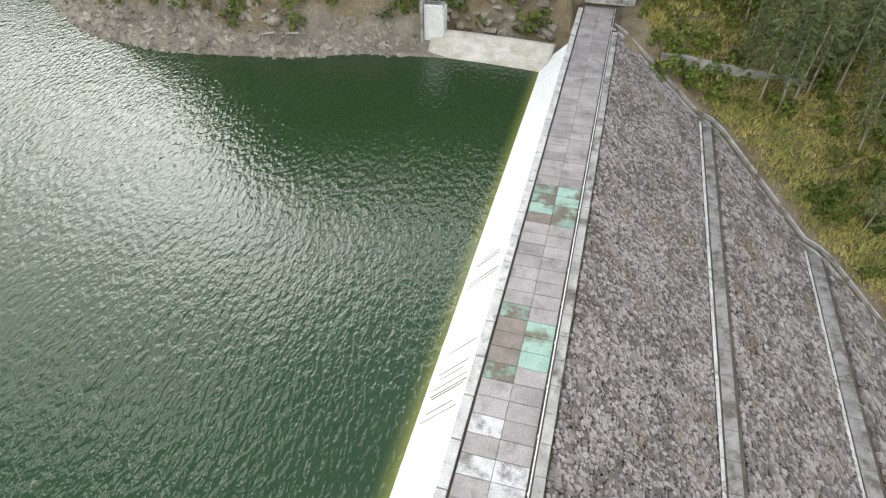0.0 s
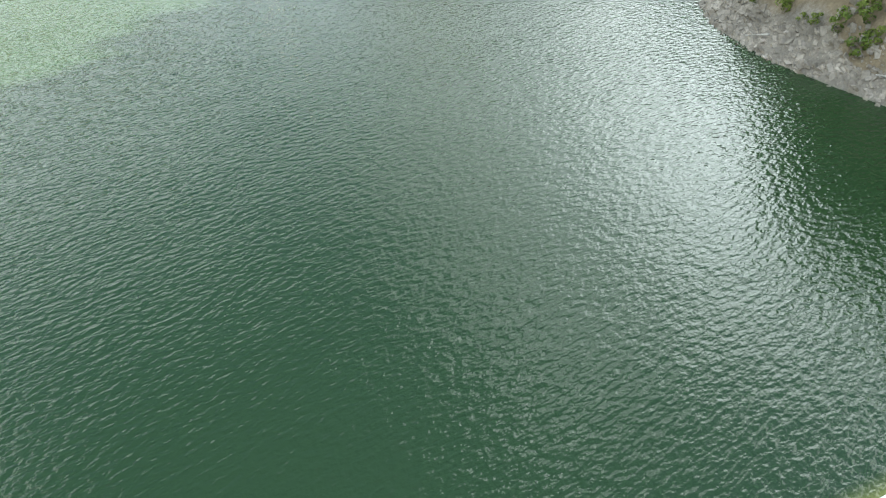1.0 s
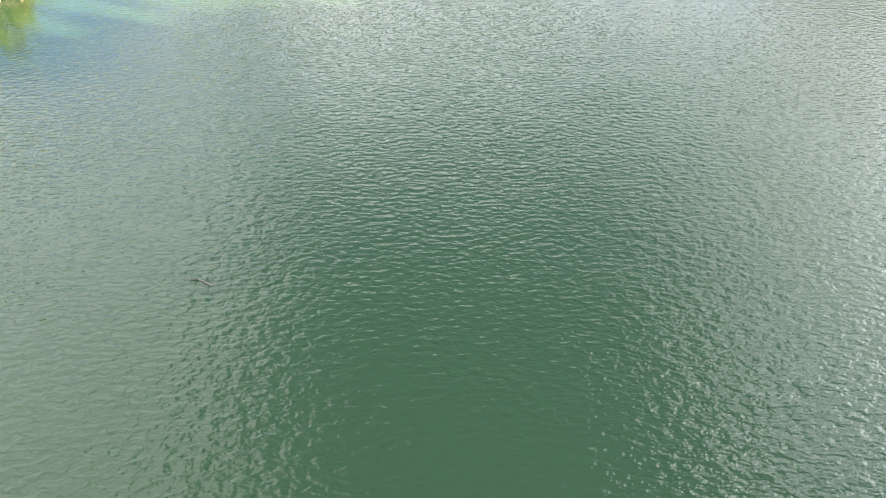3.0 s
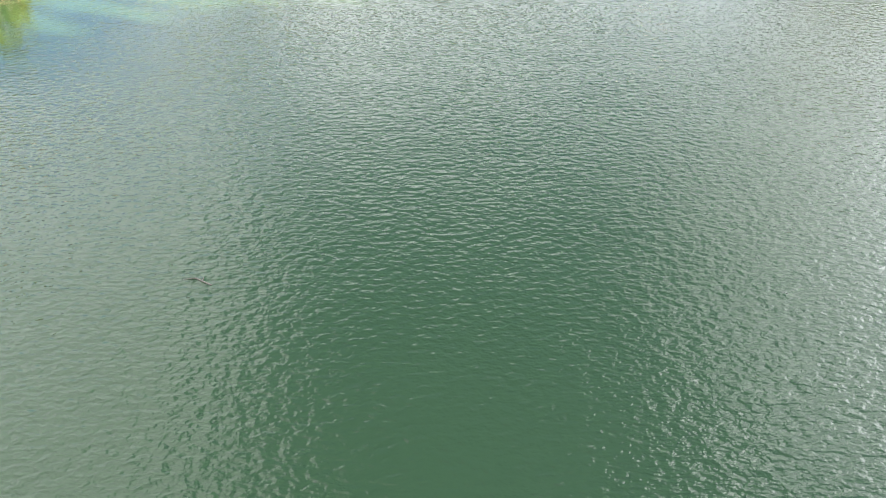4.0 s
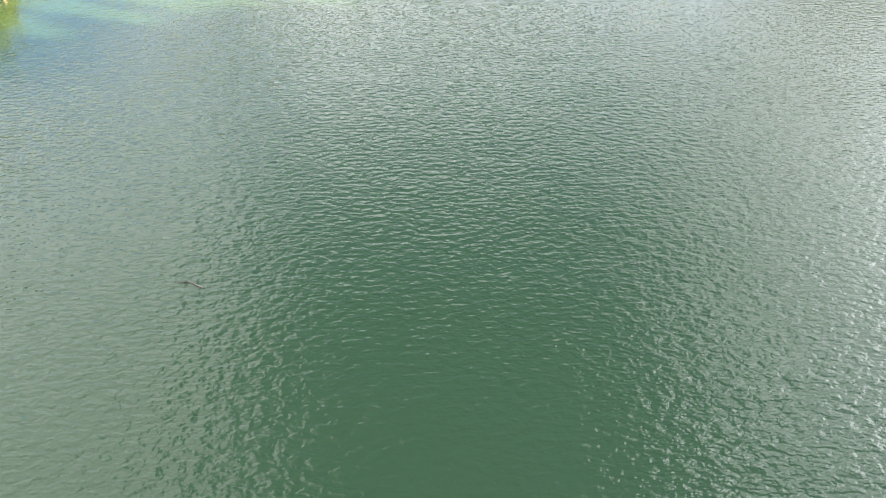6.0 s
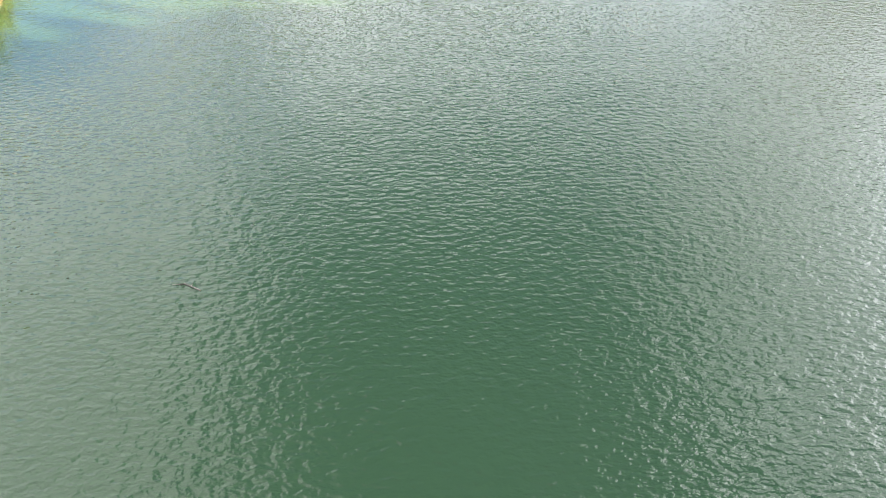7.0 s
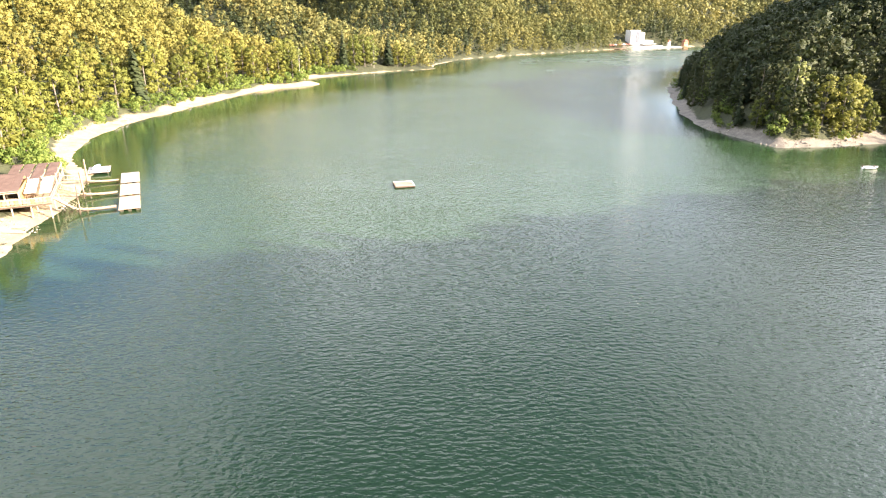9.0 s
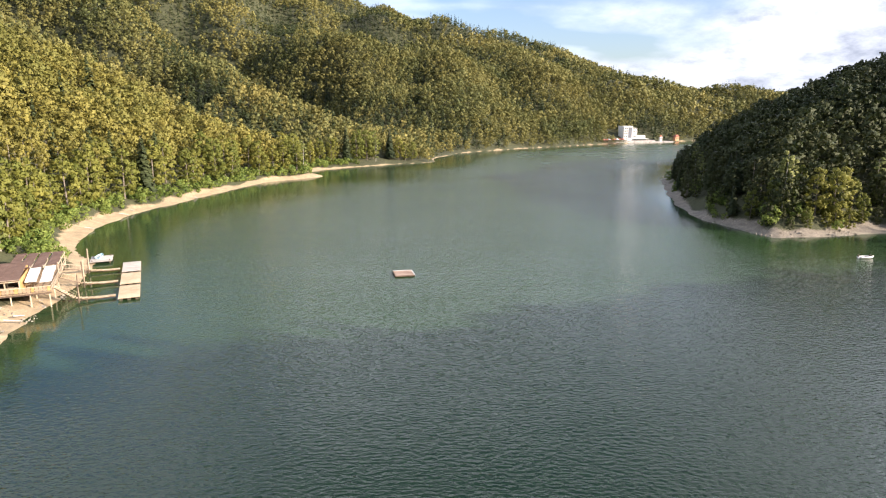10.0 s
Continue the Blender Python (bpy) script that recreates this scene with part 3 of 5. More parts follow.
def build_ground():
    xs = axis_steps(-2600, -130, 135, 2600, 2.2, 1.05)
    ys = axis_steps(-700, -60, 240, 770, 2.2, 1.013)
    ys = np.concatenate([ys, ys[-1] + np.cumsum(np.minimum(8 * 1.07 ** np.arange(1, 58), 60))])
    X, Y = np.meshgrid(xs, ys, indexing="ij")
    Z = height(X, Y)
    GRID.update(x=xs, y=ys, z=Z, d=lake_distance(X, Y))
    nx, ny = X.shape
    v = np.stack([X, Y, Z], -1).reshape(-1, 3)
    i = np.arange(nx * ny).reshape(nx, ny)
    f = np.stack([i[:-1, :-1], i[1:, :-1], i[1:, 1:], i[:-1, 1:]], -1).reshape(-1, 4)
    me = mesh_np("ground", v, f, GROUND)
    d = GRID["d"].ravel()
    near_right = np.clip((v[:, 0] - 58) / 6, 0, 1) * np.clip((420 - v[:, 1]) / 20, 0, 1)
    edge = 6.0 - 0.6 * near_right * (v[:, 1] > 140) - 0.8 * near_right + waves(v[:, 0], v[:, 1], 22, 31) * 1.6 - 4.6 * np.clip((v[:, 1] - 365) / 25, 0, 1)
    shore = np.clip((edge - d) / 2.2 + 0.5, 0, 1)
    litter = np.clip(near_right * (d > 0) * np.clip((125 - v[:, 1]) / 20, 0, 1) + (v[:, 1] < 4) * (v[:, 0] < 130), 0, 1)
    for key, value in (("shore", shore), ("rocky", near_right), ("litter", litter)):
        at = me.attributes.new(key, "FLOAT", "POINT")
        at.data.foreach_set("value", value.astype(np.float32))
    me.polygons.foreach_set("use_smooth", np.ones(len(f), bool))
    ob = new("ground", me)
    tagged(ob, "steep wooded valley sides with a bare pale shore strip", "ground", kind="structure")


def build_water():
    """One level sheet up to the shore; calm where the wooded western bank and the point keep the wind off."""
    xs = axis_steps(-125, -100, 130, 530, 3.0, 1.06)
    ys = axis_steps(-14, -8, 260, 810, 3.0, 1.05)
    X, Y = np.meshgrid(xs, ys, indexing="ij")
    D = lake_distance(X, Y)
    i = np.arange(X.size).reshape(X.shape)
    f = np.stack([i[:-1, :-1], i[1:, :-1], i[1:, 1:], i[:-1, 1:]], -1).reshape(-1, 4)
    f = f[(D.ravel()[f].min(1) < 1.0)]
    used = np.unique(f)
    back = np.zeros(X.size, np.int64)
    back[used] = np.arange(len(used))
    x, y, d = X.ravel()[used], Y.ravel()[used], -D.ravel()[used]
    me = mesh_np("water", np.stack([x, y, np.zeros(len(x))], -1), back[f], WATER)
    west = np.clip((20 + 0.25 * np.clip(y - 330, 0, 400) - x) / 40, 0, 1)
    point = np.clip((x - 60) / 25, 0, 1) * np.clip((y - 90) / 40, 0, 1)
    lee = np.maximum(west * np.clip((y - 45) / 25, 0, 1) * np.clip(1.2 - d / (28 + 0.18 * np.clip(y - 100, 0, 300)), 0, 1), point * np.clip(1.15 - d / 30, 0, 1))
    at = me.attributes.new("lee", "FLOAT", "POINT")
    at.data.foreach_set("value", lee.astype(np.float32))
    ob = new("water", me)
    tagged(ob, "rippled dark green lake water", "water", kind="structure")


build_ground()
build_water()


# ---------------------------------------------------------------- the dam
U0, U1 = -62.0, 87.0            # the crest from abutment to abutment
FACE_TOP, FACE_RUN = -0.72, 1.0  # the upstream face falls one in one


def prism(us, profile, name, mat, parent=None, label=""):
    """A solid drawn along the crest between two u, with a closed (v, z) profile."""
    bm = bmesh.new()
    rings = [[bm.verts.new(dam(u, v, z)) for v, z in profile] for u in us]
    k = len(profile)
    for a, b in zip(rings, rings[1:]):
        for i in range(k):
            bm.faces.new((a[i], a[(i + 1) % k], b[(i + 1) % k], b[i]))
    bm.faces.new(rings[0][::-1])
    bm.faces.new(rings[-1])
    bmesh.ops.recalc_face_normals(bm, faces=bm.faces)
    return part(name, bm, mat, parent, label)


def build_dam_body():
    core = prism((U0, 73.0), [(-9.4, -6.2), (-0.9, 2.3), (4.7, 2.5), (16.4, -5.9), (18.0, -5.9), (29.6, -13.9), (31.5, -13.9), (56, -31), (0, -31)], "embankment", LITTER)
    tagged(core, "rockfill dam embankment under its facing", "dam", kind="structure")
    # the core's far end follows the abutment, where the side narrows
    face = prism((U0, 74.6), [(-9.35, -6.0), (FACE_TOP, 2.75), (FACE_TOP + 0.1, 2.6), (-9.3, -6.3)], "dam_face", DARK)
    tagged(face, "smooth whitish concrete face of the dam above the water", "dam face", kind="structure")
    rs = random.Random(3)
    u = U0
    while u < 72.2:
        w = 6.0
        v0, z0 = -9.3, -5.87
        top = 2.85
        lift = 0.08 + rs.uniform(-.008, .008)
        end = min(u + w - 0.03, 74.0)
        # the last panels rise with the spillway wall
        prism((u, end), [(v0, z0 + lift), (FACE_TOP - 0.02, top + lift - 0.06), (FACE_TOP - 0.02, top - .12), (v0, z0)], "face_panel", WHITE_FACE, face)
        u += w
    # rusty streak bars that stick out of the face
    for u, n in ((33.2, 2), (35.4, 2), (26.6, 1), (24.4, 2), (22.8, 3), (21.2, 2)):
        for k in range(n):
            uu = u + k * 0.42 + rs.uniform(-.12, .12)
            v = -3.25 + 0.3 * rs.random()
            bm = box_bm((0.03 + 0.02 * rs.random(), 1.5 + rs.random() * 1.9, 0.03))
            rod = part("rusty_rod", bm, LITTER, face, "thin rusty rod stain on the pale face")
            p = dam(uu, v + 1.0, 2.95 + (v + 1.0 - FACE_TOP) + 0.06)
            rod.matrix_world = Matrix.Translation(p) @ pose(0, 0, 0, 0, 0, -11.57 + 14) @ pose(0, 0, 0, -45, 0, 0)


def build_crest():
    bed = prism((U0, U1), [(-0.7, 2.4), (-0.7, 2.9), (4.7, 2.9), (4.7, 2.4)], "dam_crest", DARK)
    tagged(bed, "narrow dam crest walkway of grey concrete slabs with teal painted patches", "walkway", kind="structure")
    rs = random.Random(5)
    step = 1.3
    shared = {}

    def slab(width, mat):
        key = (round(width, 2), mat.name)
        if key not in shared:
            bm = box_bm((step - 0.035, width, 0.12), None, 0.012)
            me = bpy.data.meshes.new("slab")
            bm.to_mesh(me)
            bm.free()
            me.materials.append(mat)
            shared[key] = me
        return shared[key]

    turn = pose(0, 0, 0, 0, 0, -11.57)
    n = int((U1 - 8) / step)
    for i in range(n):
        u = 8 + (i + 0.5) * step
        for col, (v0, v1) in enumerate(((0.02, 1.92), (1.95, 3.82))):
            mat = SLAB
            if 39.2 < u < 44.9:
                mat = TEAL_WORN if rs.random() < 0.62 else TEAL
                if col == 0 and u < 40.5:
                    mat = BROWN_SLAB
                if col == 1 and u > 43:
                    mat = TEAL
            if col == 0 and 24.2 < u < 30.7:
                mat = TEAL_WORN if (u < 25.4 or u > 29.2) else BROWN_SLAB
            if col == 1 and 25.3 < u < 28.9:
                mat = TEAL
            if 16.3 < u < 18.2 and not (col == 0 and u < 17):
                mat = BLEACHED
            if col == 0 and 20.3 < u < 21.2:
                mat = BLEACHED
            ob = new("slab", slab(v1 - v0, mat))
            ob.parent = bed
            ob.matrix_world = Matrix.Translation(dam(u, (v0 + v1) / 2, 2.95 + rs.uniform(-.012, .012))) @ turn @ pose(0, 0, 0, rs.uniform(-.4, .4), rs.uniform(-.4, .4), rs.uniform(-.3, .3))
    # the length behind the camera's view
    bm = bmesh.new()
    for i in range(int(70 / step)):
        for v in (0.97, 2.885):
            box(bm, (step - 0.035, 1.88, 0.12), Matrix.Translation(dam(8 - (i + .5) * step, v, 2.95)) @ turn)
    rest = part("slabs", bm, SLAB, bed)
    rest["kind"] = "stuff"


def build_parapets():
    turn = pose(0, 0, 0, 0, 0, -11.57)
    up = prism((U0, U1), [(-0.74, 2.6), (-0.74, 3.05), (-0.1, 3.05), (-0.1, 2.6)], "parapet_upstream", DARK)
    tagged(up, "low weathered concrete kerb along the water side of the crest", "kerb", kind="structure")
    rs = random.Random(8)
    bm0 = box_bm((2.94, 0.62, 0.3), None, 0.04)
    me = bpy.data.meshes.new("kerb_stone")
    bm0.to_mesh(me)
    bm0.free()
    me.materials.append(PALE_KERB)
    u = U0
    while u < U1 - 3:
        ob = new("kerb_stone", me)
        ob.parent = up
        ob.matrix_world = Matrix.Translation(dam(u + 1.5, -0.44 + rs.uniform(-.01, .01), 3.0 + rs.uniform(-.015, .015))) @ turn
        u += 3.0
    down = prism((U0, 80.0), [(4.02, 2.5), (4.02, 3.06), (4.72, 3.06), (4.72, 2.5)], "parapet_downstream", DARK)
    tagged(down, "concrete kerb along the rock slope side of the crest", "kerb", kind="structure")
    bm0 = box_bm((1.98, 0.62, 0.26), None, 0.03)
    me2 = bpy.data.meshes.new("kerb_stone")
    bm0.to_mesh(me2)
    bm0.free()
    me2.materials.append(CONCRETE)
    u = U0
    while u < 78:
        ob = new("kerb_stone", me2)
        ob.parent = down
        ob.matrix_world = Matrix.Translation(dam(u + 1, 4.42 + rs.uniform(-.01, .01), 3.0 + rs.uniform(-.012, .012))) @ turn
        u += 2.0
    # white guard pipe on short posts
    rail = empty("guard_rail", Matrix(), "white painted pipe rail on short posts beside the crest slabs", "railing")
    bm = bmesh.new()
    L = 92.0
    bmesh.ops.create_cone(bm, cap_ends=True, segments=8, radius1=0.04, radius2=0.04, depth=L, matrix=Matrix.Translation(dam(-5 + L / 2 - 2, 3.98, 3.42)) @ turn @ pose(0, 0, 0, 0, 90, 0))
    part("pipe", bm, WHITE, rail, smooth=True)
    u = -4.0
    first = None
    while u < 86:
        bm = bmesh.new()
        box(bm, (0.07, 0.07, 0.55), Matrix.Translation((0, 0, 0.27)))
        box(bm, (0.2, 0.16, 0.05), Matrix.Translation((0, 0, 0.02)))
        if first is None:
            post = part("post", bm, WHITE, rail)
            first = post.data
        else:
            bm.free()
            post = new("post", first)
            post.parent = rail
        post.matrix_world = Matrix.Translation(dam(u, 3.98, 2.9)) @ turn
        u += 3.5


def stone_template(r):
    """An angular stone: a jittered box, eight points and twelve triangles."""
    v = np.array([(x, y, z) for x in (-.5, .5) for y in (-.5, .5) for z in (-.5, .5)], float)
    v *= r.uniform(0.6, 1.15, (8, 3))
    v[:, 2] *= 0.62
    v[:, 0] *= r.uniform(0.8, 1.35)
    f = np.array([(0, 1, 3), (0, 3, 2), (4, 6, 7), (4, 7, 5), (0, 4, 5), (0, 5, 1), (2, 3, 7), (2, 7, 6), (0, 2, 6), (0, 6, 4), (1, 5, 7), (1, 7, 3)])
    return v, f


def rot_np(a, b, c):
    return np.array(Euler((a, b, c)).to_matrix())


def build_riprap():
    r = np.random.RandomState(12)
    TILT = rot_np(0, 0, radians(-11.57)) @ rot_np(radians(35), 0, 0)   # stones lie flat on the slope
    temps = [stone_template(r) for _ in range(10)]
    slope = prism((U0, 55), [(4.7, 2.55), (4.7, 2.75), (16.4, -5.65), (16.4, -5.85)], "dam_slope", LITTER)
    tagged(slope, "steep dam side paved with grey angular riprap stones", "rock slope", kind="structure")
    bands = [(4.85, 16.3, 0.265, 12), (18.1, 29.5, 0.37, 17), (31.7, 50, 0.55, 22)]
    near, rest_v, rest_f, count = [], [], [], 0
    for v0, v1, size, ulo in bands:
        v = v0 + size / 2
        while v < v1:
            u = ulo - 2 + r.uniform(0, size)
            hi = drain_u(v) - 0.5
            while u < hi:
                s = size * r.uniform(0.75, 1.45)
                k = r.randint(10)
                vv = v + r.uniform(-.3, .3) * size
                z = slope_z(vv) + r.uniform(-.08, .02)
                R_ = TILT @ rot_np(r.uniform(-.2, .2), r.uniform(-.2, .2), r.uniform(0, 6.28))
                p = np.array(dam(u, vv, z))
                if v0 < 5 and 13 < u < 18.2 and v < 9.0 and len(near) < 300:
                    near.append((k, s, R_, p))
                else:
                    V, F = temps[k]
                    rest_v.append((V * s) @ R_.T + p)
                    rest_f.append(F + count)
                    count += 8
                u += size * r.uniform(0.8, 1.15)
            v += size * 0.84
    me = mesh_np("stones", np.concatenate(rest_v), np.concatenate(rest_f), STONE)
    ob = new("stones", me)
    ob.parent = slope
    ob["kind"] = "stuff"
    shared = []
    for V, F in temps:
        shared.append(mesh_np("stone", V, F, STONE_SINGLE))
    for k, s, R_, p in near:
        o = new("stone", shared[k])
        o.parent = slope
        o.matrix_world = Matrix.Translation(p) @ Matrix(R_.tolist()).to_4x4() @ Matrix.Diagonal((s, s, s, 1))


def build_berms():
    for v0, v1, z, uhi in ((16.35, 18.05, -5.5, 75.2), (29.55, 31.55, -13.5, 63.3)):
        b = prism((0, uhi), [(v0, z - 0.5), (v0, z - 0.02), (v1, z - 0.02), (v1, z - 0.5)], "berm", DARK)
        tagged(b, "level concrete berm with a kerbed gutter on the rock slope", "berm", kind="structure")
        u, rs = 0.0, random.Random(int(v0))
        while u < uhi - 1:
            e = min(u + 2.5 - 0.04, uhi)
            dz = rs.uniform(-.015, .015)
            prism((u, e), [(v0, z - .1), (v0, z + 0.16 + dz), (v0 + 0.26, z + 0.16 + dz), (v0 + 0.26, z - .1)], "kerb", PALE_KERB, b)
            prism((u, e), [(v0 + 0.45, z - .1), (v0 + 0.45, z + 0.05 + dz), (v1 - 0.3, z + 0.07 + dz), (v1 - 0.3, z - .1)], "slab", BERM_CONCRETE, b)
            u += 2.5


def ribbon(points, profile, name, mat, parent=None):
    """A solid drawn along a line of points, with a closed (side, z) profile; side to the right of the way."""
    bm = bmesh.new()
    pts = [Vector(p) for p in points]
    rings = []
    for i, p in enumerate(pts):
        t = (pts[min(i + 1, len(pts) - 1)] - pts[max(i - 1, 0)])
        side = Vector((t.y, -t.x, 0)).normalized()
        rings.append([bm.verts.new(p + side * a + Vector((0, 0, b))) for a, b in profile])
    k = len(profile)
    for a, b in zip(rings, rings[1:]):
        for i in range(k):
            bm.faces.new((a[i], a[(i + 1) % k], b[(i + 1) % k], b[i]))
    bm.faces.new(rings[0][::-1])
    bm.faces.new(rings[-1])
    bmesh.ops.recalc_face_normals(bm, faces=bm.faces)
    return part(name, bm, mat, parent)


def build_drain():
    line = []
    for v in np.arange(4.0, 58.0, 1.5):
        p = dam(drain_u(v), v, slope_z(v) + 0.05)
        line.append((p.x, p.y, p.z))
    d = ribbon(line, [(-0.85, -1.2), (-0.85, -0.1), (0.75, -0.1), (0.75, -1.2)], "drain", LITTER)
    tagged(d, "sloping concrete drain channel where dam and hillside meet", "drain", kind="structure")
    for a, b in ((-0.8, -0.5), (0.45, 0.75)):
        for i in range(0, len(line) - 2, 2):
            ribbon(line[i:i + 3], [(a, -0.4), (a, 0.3), (b, 0.3), (b, -0.4)], "channel_wall", CONCRETE, d)


def build_spillway():
    """Side weir with a rounded lip between the face and the rock bank, and the white pier beside it."""
    base = empty("spillway_weir", Matrix(), "silt stained concrete spillway weir with a rounded lip", "spillway")
    a, b = Vector((74.1, 7.0, 0)), Vector((70.2, -7.6, 0))
    mid = (a + b) / 2 + Vector((0.5, 0, 0))
    line = []
    for i in range(17):
        s = i / 16
        p = a * (1 - s) ** 2 + mid * 2 * s * (1 - s) + b * s ** 2
        line.append((p.x, p.y, 0))
    # side is to the right of the way (towards the lake, since the way runs back to the dam)
    prof = [(0.6, -3), (0.1, -0.3), (-0.9, 0.65), (-2.0, 1.45), (-2.8, 1.9), (-3.4, 2.08), (-4.0, 2.05), (-4.5, 1.7), (-4.8, 0.8), (-4.8, -3)]
    w = ribbon(line, prof, "weir", TAN_CONCRETE, base)
    for p in w.data.polygons:
        p.use_smooth = True
    pier = empty("intake_pier", Matrix(), "white concrete gate pier with blue lifting gear behind it", "gate")
    P = pose(76.0, 6.6, 0, 0, 0, -6)
    for nm, size, at, mat in (("panel", (0.35, 2.35, 4.9), (0.4, -0.3, 3.1), WHITE), ("side_wall", (2.6, 0.3, 4.6), (1.6, -1.45, 2.6), WHITE), ("rear_wall", (3.4, 0.35, 5.6), (1.5, 1.1, 3.2), CONCRETE),
                              ("platform", (2.8, 2.6, 0.16), (1.8, -0.1, 5.0), CONCRETE)):
        o = part(nm, box_bm(size, None, 0.03), mat, pier)
        o.matrix_world = P @ Matrix.Translation(at)
    for nm, size, at, mat in (("gear_frame", (0.9, 0.12, 1.6), (2.0, -0.7, 5.8), GREY_METAL), ("gear_frame", (0.9, 0.12, 1.6), (2.0, 0.5, 5.8), GREY_METAL), ("gear_box", (0.7, 0.8, 0.6), (2.0, -0.1, 6.2), BLUE),
                              ("gear_rod", (0.1, 0.1, 2.2), (2.0, -0.1, 6.8), BLUE), ("cross_beam", (0.3, 1.4, 0.16), (2.0, -0.1, 6.7), GREY_METAL)):
        o = part(nm, box_bm(size, None, 0.02), mat, pier)
        o.matrix_world = P @ Matrix.Translation(at)
    for k in range(4):
        o = part("rail_post", box_bm((0.05, 0.05, 1.0)), GREY_METAL, pier)
        o.matrix_world = P @ Matrix.Translation((0.5, -1.3 + 0.8 * k, 5.5))
    for z in (5.6, 6.0):
        o = part("rail_bar", box_bm((0.04, 2.5, 0.04)), GREY_METAL, pier)
        o.matrix_world = P @ Matrix.Translation((0.5, -0.1, z))


def build_end_wall():
    w = part("end_wall", box_bm((1.1, 9.0, 1.5), None, 0.05), BLEACHED)
    w.matrix_world = Matrix.Translation(dam(88.6, 1.9, 3.45)) @ pose(0, 0, 0, 0, 0, -11.57)
    tagged(w, "pale concrete cross wall at the end of the dam crest", "wall", kind="structure")
    line = [(75.8, -22.4, 0.2), (76.8, -26.0, -0.5), (77.2, -30.5, -1.6), (77.3, -36.6, -2.6), (76.8, -43.0, -3.6)]
    r = ribbon(line, [(-0.16, -1.2), (-0.16, 0.35), (0.16, 0.35), (0.16, -1.2)], "retaining_wall", CONCRETE)
    tagged(r, "long low stone retaining wall below the pine wood", "wall", kind="structure")


def build_cable():
    c = ribbon([(41.9, -11.9, 1.45), (41.2, -16.0, -1.9), (40.1, -20.6, -5.2), (36.8, -28.4, -9.3), (33.0, -36.8, -13.9)], [(-0.02, 0), (-0.02, 0.04), (0.02, 0.04), (0.02, 0)], "cable", CONCRETE)
    tagged(c, "thin grey cable lying across the stone slope", "cable")


STONE_SINGLE = material("riprap_stone_single", (0.14, 0.122, 0.112), (0.36, 0.323, 0.305), 0.35, fine=10, random_ob=1.3, bump=0.5, stain=(0.20, 0.16, 0.10), stain_scale=0.22, stain_lo=0.54, stain_hi=0.76)
BERM_CONCRETE = material("mossy_berm_concrete", (0.19, 0.178, 0.165), (0.34, 0.32, 0.302), 0.7, fine=12, stain=(0.12, 0.112, 0.09), stain_scale=0.8, stain_lo=0.48, stain_hi=0.62)
build_dam_body()
build_crest()
build_parapets()
build_berms()
build_drain()
build_spillway()
build_end_wall()
build_cable()


# ---------------------------------------------------------------- trees and woods
def crown_cards(rs, lobes, per, size, radius, height_, base):
    """Leaf clumps on the lobes of a broad crown: three corners and the way that the clump faces."""
    quads = []
    for k in range(lobes):
        a = k * 2.4 + rs.uniform(-.5, .5)
        zc = (k + 0.5) / lobes * 0.8 + 0.08 + rs.uniform(-.06, .06)
        r_at = radius * max(0.0, 1 - abs(zc - 0.40) ** 1.7 * 2.2) * (0.68 + 0.004 * lobes) * rs.uniform(0.75, 1.1)
        c = np.array([np.cos(a) * r_at, np.sin(a) * r_at, base + zc * (height_ - base)])
        lr = radius * rs.uniform(0.36, 0.52) * (9 / max(lobes, 9)) ** 0.4
        for j in range(per):
            n = rs.normal(size=3)
            n[2] = n[2] * 0.8 + 0.3
            n /= np.linalg.norm(n)
            p = c + n * lr * np.array([1, 1, 0.85]) * rs.uniform(0.7, 1.08)
            n2 = n + rs.normal(size=3) * 0.28
            n2 /= np.linalg.norm(n2)
            t = np.cross(n2, rs.normal(size=3))
            t /= np.linalg.norm(t)
            b = np.cross(n2, t)
            s = size * rs.uniform(0.55, 1.3)
            out = (p - [0, 0, base + 0.42 * (height_ - base)]) / np.array([radius, radius, (height_ - base) * 0.5])
            soft = 0.55 * n + 0.6 * out + 0.08 * n2
            soft /= np.linalg.norm(soft)
            quads.append(np.array([p + t * s, p - t * s * .55 + b * s * rs.uniform(.6, 1), p - t * s * .55 - b * s * rs.uniform(.6, 1), soft]))
    return np.array(quads)


def conifer_cards(rs, tiers, per, radius, height_, base):
    """Drooping boughs in whorls, thinner towards the top."""
    quads = []
    for k in range(tiers):
        for j in range(per):
            f = rs.uniform(0, 1) ** 1.15
            z = base + (height_ - base) * (0.02 + 0.90 * f)
            r = radius * (1 - f) ** 0.8 + 0.4
            a = rs.uniform(0, 2 * np.pi)
            d = np.array([np.cos(a), np.sin(a), 0])
            side = np.array([-d[1], d[0], 0])
            rr = r * rs.uniform(0.6, 1.15)
            w = 0.26 * rr + 0.2
            p0 = np.array([0, 0, z + 0.25 * rr])
            tip = d * rr + np.array([0, 0, z - 0.28 * rr + rs.uniform(-.2, .2)])
            mid = d * rr * 0.55 + np.array([0, 0, z + 0.05 * rr])
            soft = (d + side * rs.uniform(-.5, .5)) * 0.85 + np.array([0, 0, 0.5])
            soft /= np.linalg.norm(soft)
            quads.append(np.array([p0, tip - side * w * rs.uniform(.2, 1), tip + side * w, soft]))
            quads.append(np.array([mid - side * w * 1.1, tip, mid + side * w * 1.1, soft]))
    return np.array(quads)


